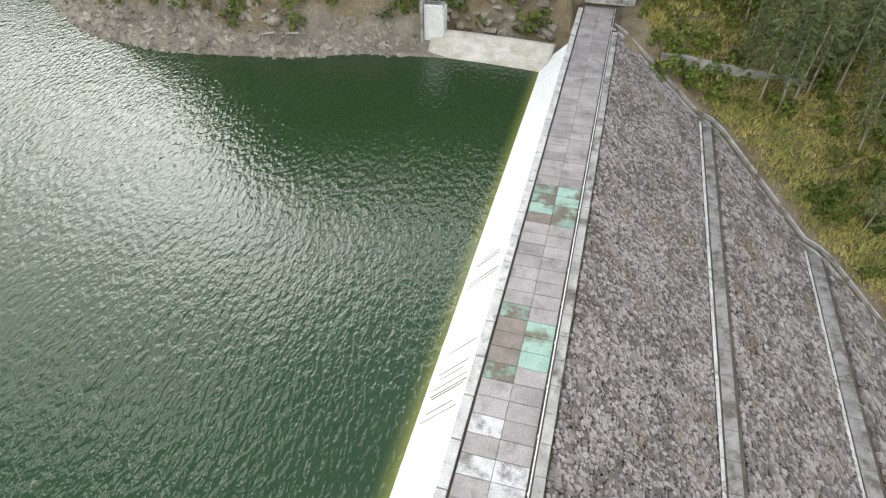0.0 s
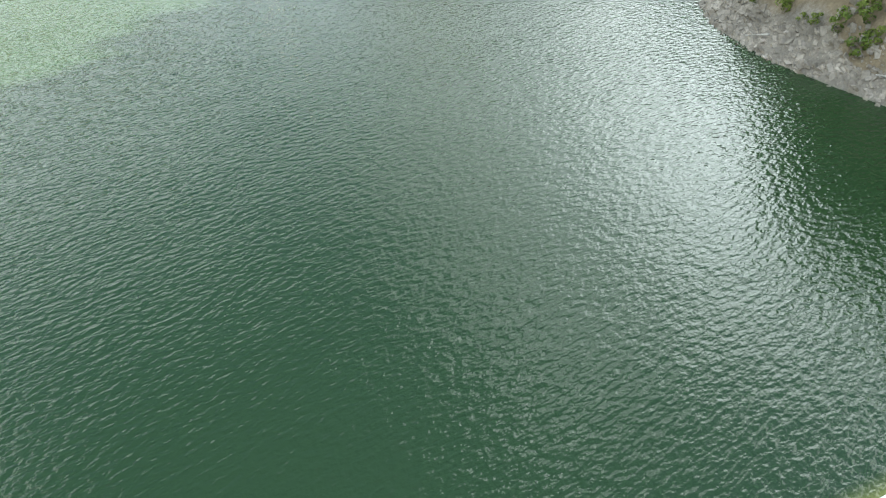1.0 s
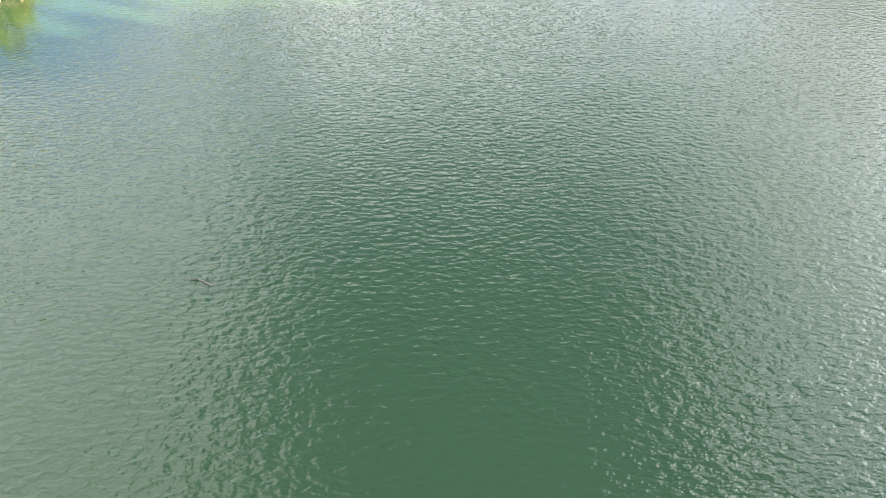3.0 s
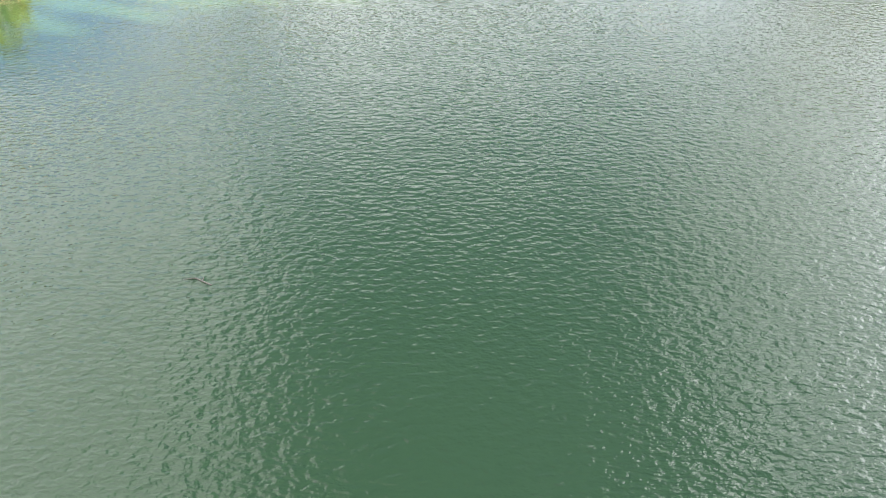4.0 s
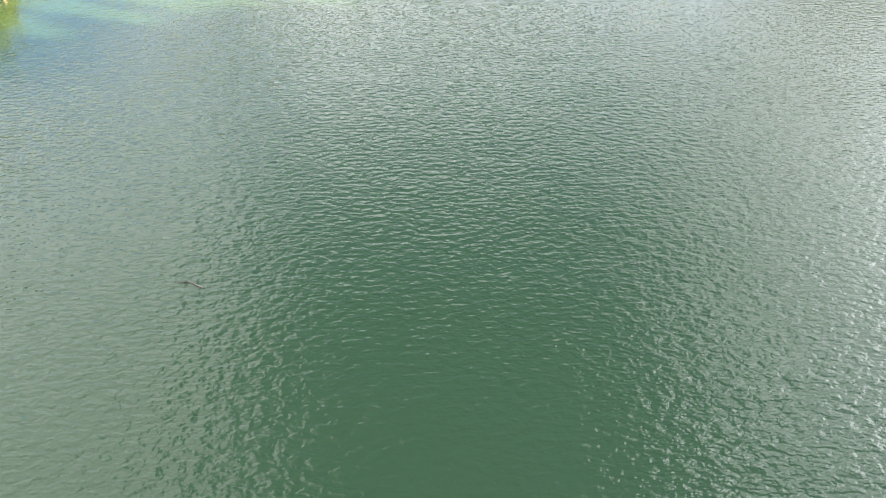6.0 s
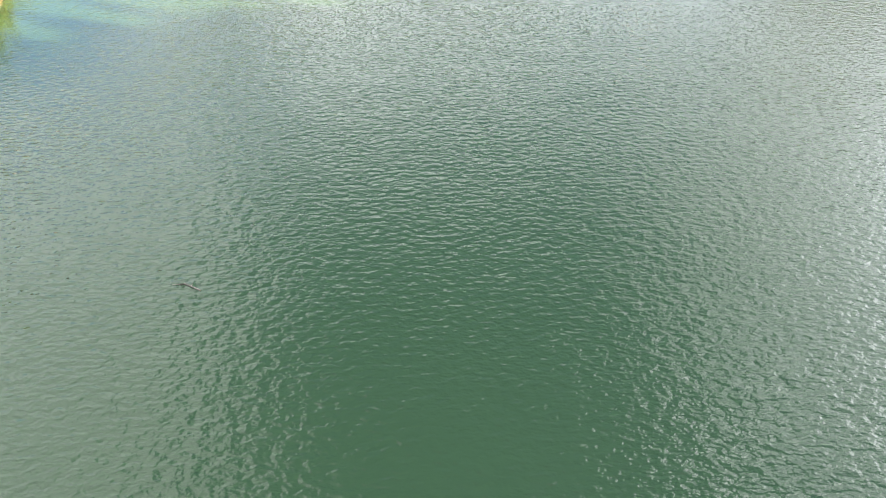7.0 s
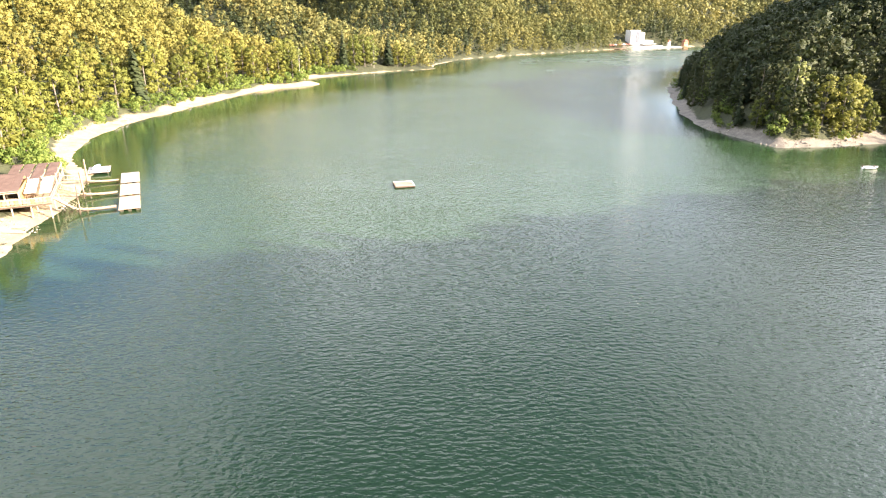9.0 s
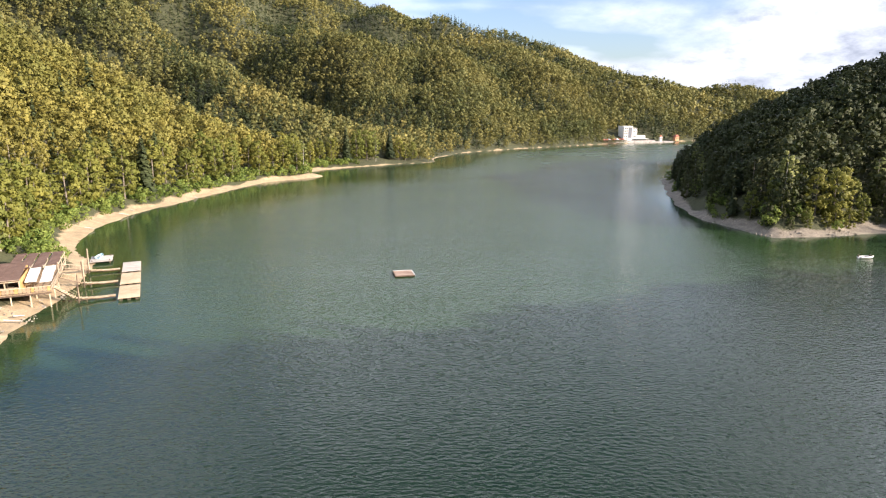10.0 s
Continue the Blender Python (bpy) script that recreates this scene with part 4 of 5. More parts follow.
def pine_cards(rs, height_, base, radius):
    """A tall slim pine: drooping boughs of narrow sprays on the upper part."""
    quads = []
    for k in range(64):
        f = (k + rs.uniform(0, 1)) / 64
        z = base + (height_ - base) * f
        a = k * 2.4 + rs.uniform(-.5, .5)
        rr = radius * (1 - 0.85 * f) * rs.uniform(.55, 1.1)
        o, sd = np.array([np.cos(a), np.sin(a), 0]), np.array([-np.sin(a), np.cos(a), 0])
        for j in range(12):
            g = 0.2 + 0.8 * (j + rs.uniform(0, 1)) / 12
            p = o * rr * g + np.array([0, 0, z + 0.15 * rr * g - 0.4 * rr * g * g])
            for side in (-1, 1):
                tip = p + (o * 0.35 + sd * side * 0.62 * (1.15 - g * .7)) * rs.uniform(.7, 1.3) + np.array([0, 0, -rs.uniform(.05, .4)])
                w = o * rs.uniform(.06, .13) + np.array([0, 0, rs.uniform(-.08, .08)])
                quads.append(np.array([p - w, p + w, tip]))
    return np.array(quads)


def trunk_bm(rs, height_, radius, limbs, reach, first):
    """Tapered trunk with limbs."""
    bm = bmesh.new()

    def tube(a, b, r0, r1, seg=6):
        d = (Vector(b) - Vector(a))
        m = Matrix.Translation((Vector(a) + Vector(b)) / 2) @ d.to_track_quat("Z", "Y").to_matrix().to_4x4()
        bmesh.ops.create_cone(bm, cap_ends=True, segments=seg, radius1=r0, radius2=r1, depth=d.length, matrix=m)

    lean = Vector((rs.uniform(-.5, .5), rs.uniform(-.5, .5), height_ * 0.55))
    top = Vector((lean.x * 1.5, lean.y * 1.5, height_ * 0.95))
    tube((0, 0, -0.6), lean, radius, radius * .6)
    tube(lean, top, radius * .6, radius * .12)
    for k in range(limbs):
        f = first + (0.9 - first) * k / max(1, limbs - 1)
        p = lean * (f / 0.55) if f < .55 else lean + (top - lean) * ((f - .55) / .4)
        a = k * 2.4 + rs.uniform(-.4, .4)
        l = reach * (1.1 - f) * rs.uniform(.8, 1.1)
        tube(p, p + Vector((math.cos(a) * l, math.sin(a) * l, l * 0.5)), radius * .28 * (1.2 - f), radius * .06, 4)
    return bm


def make_tree(name, kind_seed, cards, trunk, leaf, label, category, bark=None):
    e = new(name)
    tagged(e, label, category)
    part("trunk", trunk, bark or BARK, e)
    me = leaf_mesh("crown", cards, leaf)
    set_tint(me, np.full(len(cards) * 3, 0.08 + 0.55 * ((kind_seed * 0.37) % 1.0)))
    c = new("crown", me)
    c.parent = e
    return e


def scatter(spacing, region, seed):
    """Jittered grid of places inside region = (x0, x1, y0, y1)."""
    rs = np.random.RandomState(seed)
    x, y = np.meshgrid(np.arange(region[0], region[1], spacing), np.arange(region[2], region[3], spacing))
    x = x + rs.uniform(-.42, .42, x.shape) * spacing
    y = y + rs.uniform(-.42, .42, y.shape) * spacing
    return x.ravel(), y.ravel()


def forest(name, xs, ys, zs, templates, scales, mat, label, seed, category="forest"):
    rs = np.random.RandomState(seed)
    dark = np.where((xs > 70) & (ys > 150) & (ys < 480), 0.08, np.where(ys > 520, 0.45, np.where((xs < 0) & (ys < 330), 0.75, 1.0)))   # lower tint: shade on the point, haze beyond y 520, greener near western shore
    allv, allt = [], []
    pick = rs.randint(0, len(templates), len(xs))
    for k, T in enumerate(templates):
        idx = np.where(pick == k)[0]
        if not len(idx):
            continue
        a = rs.uniform(0, 2 * np.pi, len(idx))
        s = scales[idx][:, None, None]
        c, sn = np.cos(a)[:, None, None], np.sin(a)[:, None, None]
        T = T[None]
        w = rs.uniform(0.85, 1.2, (len(idx), 1, 1))
        x = T[..., 0] * c - T[..., 1] * sn
        y = T[..., 0] * sn + T[..., 1] * c
        z = T[..., 2] * np.ones_like(x)
        x[..., :3] = x[..., :3] * s * w + xs[idx][:, None, None]
        y[..., :3] = y[..., :3] * s * w + ys[idx][:, None, None]
        z[..., :3] = z[..., :3] * s + zs[idx][:, None, None]
        allv.append(np.stack([x, y, z], -1).reshape(-1, T.shape[2], 3))
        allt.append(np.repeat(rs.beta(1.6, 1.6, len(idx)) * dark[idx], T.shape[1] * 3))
    if not allv:
        return
    v = np.concatenate(allv)
    me = leaf_mesh(name, v, mat)
    set_tint(me, np.concatenate(allt))
    ob = new(name, me)
    return tagged(ob, label, category, kind="stuff")


def bar_plot(x, y):
    """The trodden ground under and in front of the terrace bar."""
    cx, cy = x + 69.2, y - 105.6
    u, v = cx * 0.906 + cy * 0.423, -cx * 0.423 + cy * 0.906
    return (u > -25) & (u < 12) & (v > -16) & (v < 27)


def GLADE(x, y):
    """The open birch stand above the bathing place."""
    return ((x + 124) / 17) ** 2 + ((y - 190) / 30) ** 2 < 1


def gully_distance(x, y):
    """Distance to the valleys between the spurs, where extra conifers put in dark shade."""
    best = np.full(x.shape, 1e9)
    for line in GULLIES:
        for (ax, ay), (bx, by) in zip(line, line[1:]):
            t = np.clip(((x - ax) * (bx - ax) + (y - ay) * (by - ay)) / ((bx - ax) ** 2 + (by - ay) ** 2), 0, 1)
            best = np.minimum(best, np.hypot(x - ax - t * (bx - ax), y - ay - t * (by - ay)))
    return best


def build_woods():
    rs = np.random.RandomState(4)
    near_b = [crown_cards(rs, 18, 18, 0.58, 3.8, 15.5, 1.5) for _ in range(7)]
    mid_b = [crown_cards(rs, 9, 13, 0.88, 3.8, 14, 1.5) for _ in range(6)]
    far_b = [crown_cards(rs, 6, 10, 1.3, 4.3, 13, 1.5) for _ in range(6)]
    rough_b = [crown_cards(rs, 5, 8, 2.2, 4.6, 16, 3) for _ in range(4)]
    near_c = [conifer_cards(rs, 18, 12, 2.9, 21, 2) for _ in range(4)]
    mid_c = [conifer_cards(rs, 9, 6, 2.6, 18, 2) for _ in range(4)]
    far_c = [conifer_cards(rs, 7, 5, 2.8, 17, 2) for _ in range(4)]
    # single trees along the shores
    rnd = random.Random(6)
    kinds, shade_trees, shade_used = [], [], 0
    for k in range(5):
        q = crown_cards(rs, 30, 38, 0.44, 4.0, 17, 0.6)
        kinds.append(make_tree("broadleaf_tree", k, q, trunk_bm(rnd, 16, 0.26, 9, 4.0, .25), SHORE_LEAF, "tall broadleaf tree with green and gold leaves at the shore", "tree"))
    for k in range(3):
        q = crown_cards(rs, 28, 34, 0.46, 3.9, 16, 0.2)
        shade_trees.append(make_tree("oak_tree", k, q, trunk_bm(rnd, 15, 0.26, 9, 4.0, .25), SHADE_LEAF, "broadleaf tree at the foot of the steep point with shade in its leaf colour", "tree"))
    for k in range(2):
        q = conifer_cards(rs, 26, 17, 2.7, 20, 1.5)
        kinds.append(make_tree("spruce_tree", k, q, trunk_bm(rnd, 20, 0.22, 0, 1, .2), NEEDLE, "dark green spruce at the edge of the wood", "tree"))
    q = crown_cards(rs, 26, 40, 0.40, 2.3, 19, 1.0)
    kinds.append(make_tree("birch_tree", 9, q, trunk_bm(rnd, 18, 0.18, 9, 2.4, .2), PALE_LEAF, "slender pale green birch standing at the shore", "tree", BIRCH_BARK))
    x, y = scatter(6.2, (-125, 240, 90, 430), 77)
    d = lake_distance(x, y)
    az = np.degrees(np.arctan2(x, y))
    sel = (d > 3.8 + 4.2 * (x < 0)) & (d < 17) & (az > -46) & (az < 43) & ~bar_plot(x, y) & ~((x > 95) & (x < 119) & (y > 160) & (y < 181))
    idx = np.where(sel)[0]
    z = ground_at(x[idx], y[idx])
    reach = float(y[idx[:240]].max())     # single trees stand up to here, the joined wood beyond
    used = set()
    taken = []
    for j, i in enumerate(idx[:240]):
        on_right = x[i] > 60
        r = rnd.random()
        # on the point only the darkest tints, 0 and 3, to carry its shade
        k = (rnd.choice((0, 3)) if on_right else rnd.randrange(5)) if r < (0.80 if on_right else 0.88) else (5 + rnd.randrange(2) if r < 0.95 else 7)
        s = rnd.uniform(0.55, 0.95) * (0.8 if d[i] < 9 else 1.05) * (0.85 if on_right else 1.28)
        m = pose(x[i], y[i], z[j] - 0.2, 0, 0, rnd.uniform(0, 360)) @ Matrix.Diagonal((s * rnd.uniform(.9, 1.15), s * rnd.uniform(.9, 1.15), s, 1))
        # shade-coloured trees on the point, except at its lit tip
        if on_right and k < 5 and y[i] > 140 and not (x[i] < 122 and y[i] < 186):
            if shade_used < 3:
                shade_trees[shade_used].matrix_world = m
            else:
                copy_thing(shade_trees[j % 3], m).matrix_basis = m
            shade_used += 1
        elif k not in used:
            kinds[k].matrix_world = m
            used.add(k)
        else:
            ob = kinds[k]
            c = copy_thing(ob, m)
            c.matrix_basis = m
        taken.append((x[i], y[i]))
    # sunlit trees at the tip of the point: lighter leaf tints carry the light
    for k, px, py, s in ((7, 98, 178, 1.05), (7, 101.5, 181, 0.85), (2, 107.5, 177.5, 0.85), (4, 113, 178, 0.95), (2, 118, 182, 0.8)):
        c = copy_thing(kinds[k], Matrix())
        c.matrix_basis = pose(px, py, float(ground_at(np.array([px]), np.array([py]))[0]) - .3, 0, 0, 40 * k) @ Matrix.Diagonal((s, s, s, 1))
    # young trees that close the wood's edge above the stony rim of the point
    ux, uy = scatter(3.6, (90, 142, 158, 192), 91)
    ud = lake_distance(ux, uy)
    for i in np.where((ud > 4.2) & (ud < 10))[0][:40]:
        s = rnd.uniform(0.28, 0.5)
        m = pose(ux[i], uy[i], float(ground_at(ux[i:i + 1], uy[i:i + 1])[0]) - 1.2, 0, 0, rnd.uniform(0, 360)) @ Matrix.Diagonal((s * 1.1, s * 1.1, s, 1))
        # lighter leaves at the lit tip, shade-coloured ones beside it
        copy_thing(kinds[rnd.randrange(5)] if ux[i] > 103 and ux[i] < 122 else shade_trees[i % 3], m).matrix_basis = m
    # tall trees close behind the bar
    for j, (u, v) in enumerate(((-27, -9), (-28, -3), (-26.5, 3), (-28, 8), (-27, 14), (-28, 20), (-22, 28), (-15, 29.5), (-30, -14))):
        p = pose(-69.2, 105.6, 0, 0, 0, 25) @ Vector((u, v, 0))
        k, s = (0, 3, 1)[j % 3], 1.05 + 0.08 * (j % 4)
        c = copy_thing(kinds[k], Matrix())
        c.matrix_basis = pose(p.x, p.y, float(ground_at(np.array([p.x]), np.array([p.y]))[0]) - .3, 0, 0, 70 * j) @ Matrix.Diagonal((s, s, s, 1))
    for k in range(8):
        if k not in used:
            kinds[k].matrix_world = pose(-118, 190 + 12 * k, float(ground_at(np.array([-118.]), np.array([190. + 12 * k]))[0]))
    q = crown_cards(rs, 10, 40, 0.42, 2.3, 17.5, 9.0)
    pale = make_tree("slender_birch", 2, q, trunk_bm(rnd, 16.5, 0.13, 6, 2.0, .5), LEAF, "tall pale birch with a bare greyish trunk", "tree", PINE_BARK)
    bx, by = scatter(5.6, (-150, -104, 158, 222), 87)
    bd = lake_distance(bx, by)
    first = True
    for i in range(len(bx)):
        if bd[i] < 14 or rnd.random() < 0.25 or not GLADE(bx[i], by[i]):
            continue
        s = rnd.uniform(.85, 1.15)
        m = pose(bx[i], by[i], float(ground_at(np.array([bx[i]]), np.array([by[i]]))[0]) - .3, rnd.uniform(-3, 3), rnd.uniform(-3, 3), rnd.uniform(0, 360)) @ Matrix.Diagonal((s, s, s, 1))
        if first:
            pale.matrix_world = m
            first = False
        else:
            c = copy_thing(pale, m)
            c.matrix_basis = m
    for name, spacing, lo, hi, tb, tc, seed in (("near", 5.8, 0, 360, near_b, near_c, 1), ("middle", 6.3, 360, 850, mid_b, mid_c, 2), ("far", 8.3, 850, 1900, far_b, far_c, 3)):
        x, y = scatter(spacing, (-min(hi, 1100), min(hi, 1100), -150 if lo == 0 else 100, hi), seed)
        r = np.hypot(x, y)
        az = np.degrees(np.arctan2(x, y))
        keep = (r >= lo) & (r < hi) & ((az > -44) | ((x < -66) & (x > -150) & (y > 20))) & (az < 46 if lo else (az < 46) | ((x > 80) & (x < 320) & (y > -150)))
        x, y = x[keep], y[keep]
        d = lake_distance(x, y)
        own = (x > -125) & (x < 240) & (y > 90) & (y < reach)
        keep = (d > np.where(own & (x > 60), 8, np.where(own, 16, np.where(y > 340, 2.5, 4)))) & ~((y < 2) & (x < 92)) & ~((x > 60) & (y < 70) & (d < 17)) & ~bar_plot(x, y) & ~GLADE(x, y) & ~((np.abs(x - 209) < 30) & (np.abs(y - 704 - 0.4 * (x - 209)) < 13))
        x, y, d = x[keep], y[keep], d[keep]
        z = ground_at(x, y)
        rr = np.random.RandomState(seed + 50)
        # extra dark conifers imitate shade in the gullies and a cloud shadow upslope
        con = waves(x, y, 120, 21) + rr.normal(size=len(x)) * .45 + 1.1 * np.exp(-(gully_distance(x, y) / 34) ** 2) + 0.9 * np.clip((z - 95) / 50, 0, 1) * (y > 500) * (x > -420) - 0.5 * ((x < 0) & (y < 340)) - 0.7 * ((x > 70) & (y > 140) & (y < 480)) > 0.8
        sc = rr.uniform(0.7, 1.2, len(x)) * np.where((x > 70) & (y > 150) & (y < 480), 0.92, 1.0) * np.clip(0.6 + d / 45, 0.6, 1.05)
        seen = faces_lake(x, y, 13 * sc) | ((x > 60) & (y < 30) & (lo == 0) & (x < 115))
        # unseen coarse trees kept only on the right, for the shade they cast
        hid = ~seen & (x > 60) & (lo == 0)
        forest(name + "_hidden_forest", x[hid], y[hid], z[hid] - 0.5, rough_b, sc[hid], LEAF, "unseen broadleaf forest on the far side of the ridge, kept for its shade", seed + 20)
        x, y, z, sc, con = x[seen], y[seen], z[seen], sc[seen], con[seen]
        # wood on the point, in the leaf colour that holds its shade
        on_point = ~con & (x > 70) & (y > 140) & (y < 480)
        forest(name + "_oak_forest", x[on_point], y[on_point], z[on_point] - 0.5, tb, sc[on_point], SHADE_LEAF, "broadleaf wood on the steep point with shade in its leaf colour", seed + 30)
        con_or_point = con | on_point
        # middle and far woods take the haze-greyed leaf colour
        forest(name + "_broadleaf_forest", x[~con_or_point], y[~con_or_point], z[~con_or_point] - 0.5, tb, sc[~con_or_point], FAR_LEAF if lo else LEAF, "dense broadleaf forest in early autumn green and gold", seed)
        forest(name + "_conifer_forest", x[con], y[con], z[con] - 0.5, tc, sc[con], NEEDLE, "dark green spruces in the forest, thickened to darken shaded slopes", seed + 9)


def build_bank():
    """Rocks and shrubs of the steep bank beyond the crest, pines and dry grass below it."""
    rs = np.random.RandomState(9)
    # rocks
    x, y = scatter(0.50, (66, 100, 5, 100), 5)
    d = lake_distance(x, y)
    keep = (d > -0.6) & (d < 4.6 + 1.6 * waves(x, y, 12, 3)) & (rs.uniform(size=len(x)) < .8) & ~((y < 8.5) & (x < 80))
    x, y = x[keep], y[keep]
    x2, y2 = scatter(1.7, (74, 112, -16, 95), 6)
    d2 = lake_distance(x2, y2)
    k2 = (d2 > 5.5) & (d2 < 24) & (waves(x2, y2, 14, 44) > 0.1 - 0.6 * (y2 < 14)) & ~((y2 < 9) & (x2 < 79.5)) & ~((y2 < -10) & (x2 < 92))
    x, y = np.concatenate([x, x2[k2]]), np.concatenate([y, y2[k2]])
    big = np.concatenate([np.ones(keep.sum()), np.full(k2.sum(), 1.7)])
    x3, y3 = scatter(1.3, (76, 145, 160, 200), 8)
    d3 = lake_distance(x3, y3)
    k3 = (d3 > -0.5) & (d3 < 4) & (waves(x3, y3, 16, 12) > 0.0)
    x, y, big = np.concatenate([x, x3[k3]]), np.concatenate([y, y3[k3]]), np.concatenate([big, np.full(k3.sum(), .9)])
    x6, y6 = scatter(0.75, (-92, -62, 78, 116), 28)
    d6 = lake_distance(x6, y6)
    k6 = (d6 > -0.6) & (d6 < 9) & (waves(x6, y6, 9, 37) + rs.normal(size=len(x6)) * .5 > 0.35)
    x, y, big = np.concatenate([x, x6[k6]]), np.concatenate([y, y6[k6]]), np.concatenate([big, np.full(k6.sum(), .75)])
    x4, y4 = scatter(0.62, (79.4, 85, -15, 9), 18)
    k4 = (rs.uniform(size=len(x4)) < .85) & (DAM_OUT[0] * x4 + DAM_OUT[1] * (y4 - 3.9) < -3.2)
    x, y, big = np.concatenate([x, x4[k4]]), np.concatenate([y, y4[k4]]), np.concatenate([big, np.full(k4.sum(), 2.0)])
    z = ground_at(x, y) + 0.15 * (big > 1.9)
    V, F, n = [], [], 0
    for i in range(len(x)):
        v, f = stone_template(rs)
        s = rs.uniform(0.35, 1.1) ** 1.9 * 0.66 * big[i]
        R_ = rot_np(rs.uniform(-.5, .5), rs.uniform(-.5, .5) - 0.5, 0.9 + rs.normal() * .6)
        V.append((v * s * np.array([1.45, 1.0, 0.8])) @ R_.T + np.array([x[i], y[i], z[i] - 0.02 * s]))
        F.append(f + n)
        n += 8
    ob = new("shore_rocks", mesh_np("shore_rocks", np.concatenate(V), np.concatenate(F), ROCK))
    tagged(ob, "pale fractured rocks piled along the waterline", "rocks", kind="stuff")
    # single boulder and drift logs on the rock band
    bm = bmesh.new()
    bmesh.ops.create_icosphere(bm, subdivisions=3, radius=1.0)
    for v in bm.verts:
        v.co *= 1 + 0.16 * noise.noise(v.co * 1.3) + 0.05 * noise.noise(v.co * 4.0)
        v.co.z *= 0.72
    bo = part("boulder", bm, ROCK)
    bo.matrix_world = pose(77.0, 26.7, float(ground_at(np.array([77.0]), np.array([26.7]))[0]) + .25, 0, 12, 30)
    tagged(bo, "large rounded pale boulder on the rocky shore", "boulder")
    for lx, ly, ll, turn in ((75.2, 27.4, 2.6, 75), (75.4, 24.3, 3.0, 60), (76.0, 44.0, 2.8, 110), (75.0, 12.5, 2.2, 40),
                             (-105.6, 203.0, 3.4, 60), (-106.2, 210.0, 2.8, 95), (-103.0, 178.0, 2.6, 30), (-70.2, 96.5, 2.6, 35), (-71.0, 99.0, 2.0, 70), (-98.4, 246.0, 3.0, 80)):
        bm = bmesh.new()
        m = Matrix.Rotation(radians(90), 4, "Y")
        bmesh.ops.create_cone(bm, cap_ends=True, segments=8, radius1=0.15, radius2=0.09, depth=ll, matrix=m)
        bmesh.ops.create_cone(bm, cap_ends=True, segments=5, radius1=0.05, radius2=0.02, depth=0.6, matrix=Matrix.Translation((ll * .2, 0.2, 0.1)) @ Matrix.Rotation(radians(60), 4, "X"))
        lg = part("drift_log", bm, BIRCH_BARK)
        lg.matrix_world = pose(lx, ly, float(ground_at(np.array([lx]), np.array([ly]))[0]) + .55, 0, 14, turn)
        tagged(lg, "bleached drift log lying on the shore rocks", "log")
    # shrubs
    bush = [crown_cards(rs, 5, 40, 0.17, 1.1, 1.9, 0.0) for _ in range(5)]
    x, y = scatter(2.3, (74, 112, -40, 100), 16)
    d = lake_distance(x, y)
    keep = (d > 4.0) & (d < 28) & (waves(x, y, 17, 54) + rs.normal(size=len(x)) * .3 > np.where((y < 12) & (x > 79), -0.7, -0.9)) & ~((y < 9) & (y > -20) & (x < 80.5)) & ~((y < -8) & (y > -20) & (x < 92))
    x5, y5 = scatter(1.2, (79.8, 88, -13, 9), 19)
    k5 = (waves(x5, y5, 7, 29) > -0.3) & (DAM_OUT[0] * x5 + DAM_OUT[1] * (y5 - 3.9) < -4.5)
    x, y = np.concatenate([x[keep], x5[k5]]), np.concatenate([y[keep], y5[k5]])
    forest("bank_shrubs", x, y, ground_at(x, y) - 0.1, bush, rs.uniform(.5, 1.6, len(x)), BUSH, "green shrubs growing between the bank rocks", 3, "shrubs")
    # green fringe between the gravel and the trees
    x, y = scatter(2.6, (-125, 175, 92, 400), 46)
    d = lake_distance(x, y)
    keep = (d > np.where(x > 60, 3.2, 5.5)) & (d < np.where((x < 0) & (y < 165), 30, 12)) & (waves(x, y, 25, 64) - 1.1 * (x > 60) + rs.normal(size=len(x)) * .4 > -0.9) & ~bar_plot(x, y)
    x, y = x[keep], y[keep]
    forest("shore_shrubs", x, y, ground_at(x, y) - 0.2, bush, rs.uniform(.8, 2.4, len(x)), BUSH, "bright green shrubs along the gravel shore", 13, "shrubs")
    # loose stones on the bare strip beside the drain
    V, F, n = [], [], 0
    for k in range(420):
        sv = rs.uniform(7, 46)
        su = drain_u(sv) + 0.9 + abs(rs.normal()) * 1.3
        p = dam(su, sv)
        v, f = stone_template(rs)
        s = rs.uniform(.08, .26)
        V.append((v * s) @ rot_np(rs.uniform(-.5, .5), rs.uniform(-.5, .5), rs.uniform(0, 6)).T + np.array([p.x, p.y, float(ground_at(np.array([p.x]), np.array([p.y]))[0])]))
        F.append(f + n)
        n += 8
    ob = new("strip_stones", mesh_np("strip_stones", np.concatenate(V), np.concatenate(F), ROCK))
    tagged(ob, "small pale stones scattered on bare earth beside the drain", "stones", kind="stuff")
    # dry grass and bracken beside the drain
    tuft = []
    for _ in range(5):
        q = []
        for k in range(46):
            a = rs.uniform(0, 6.28)
            p = np.array([rs.normal() * .42, rs.normal() * .42, 0])
            o = np.array([np.cos(a), np.sin(a), 0])
            sd = np.array([-o[1], o[0], 0]) * rs.uniform(.04, .085)
            h = rs.uniform(.25, .7)
            q.append(np.array([p - sd, p + sd, p + o * h * .8 + [0, 0, h * .8]]))
        tuft.append(np.array(q))
    x, y = scatter(0.76, (40, 90, -72, -12), 26)
    dv = (x - DAM_ORG[0]) * DAM_OUT[0] + (y - DAM_ORG[1]) * DAM_OUT[1]
    du = (x - DAM_ORG[0]) * DAM_DIR[0] + (y - DAM_ORG[1]) * DAM_DIR[1]
    edge = np.array([drain_u(v) for v in dv])
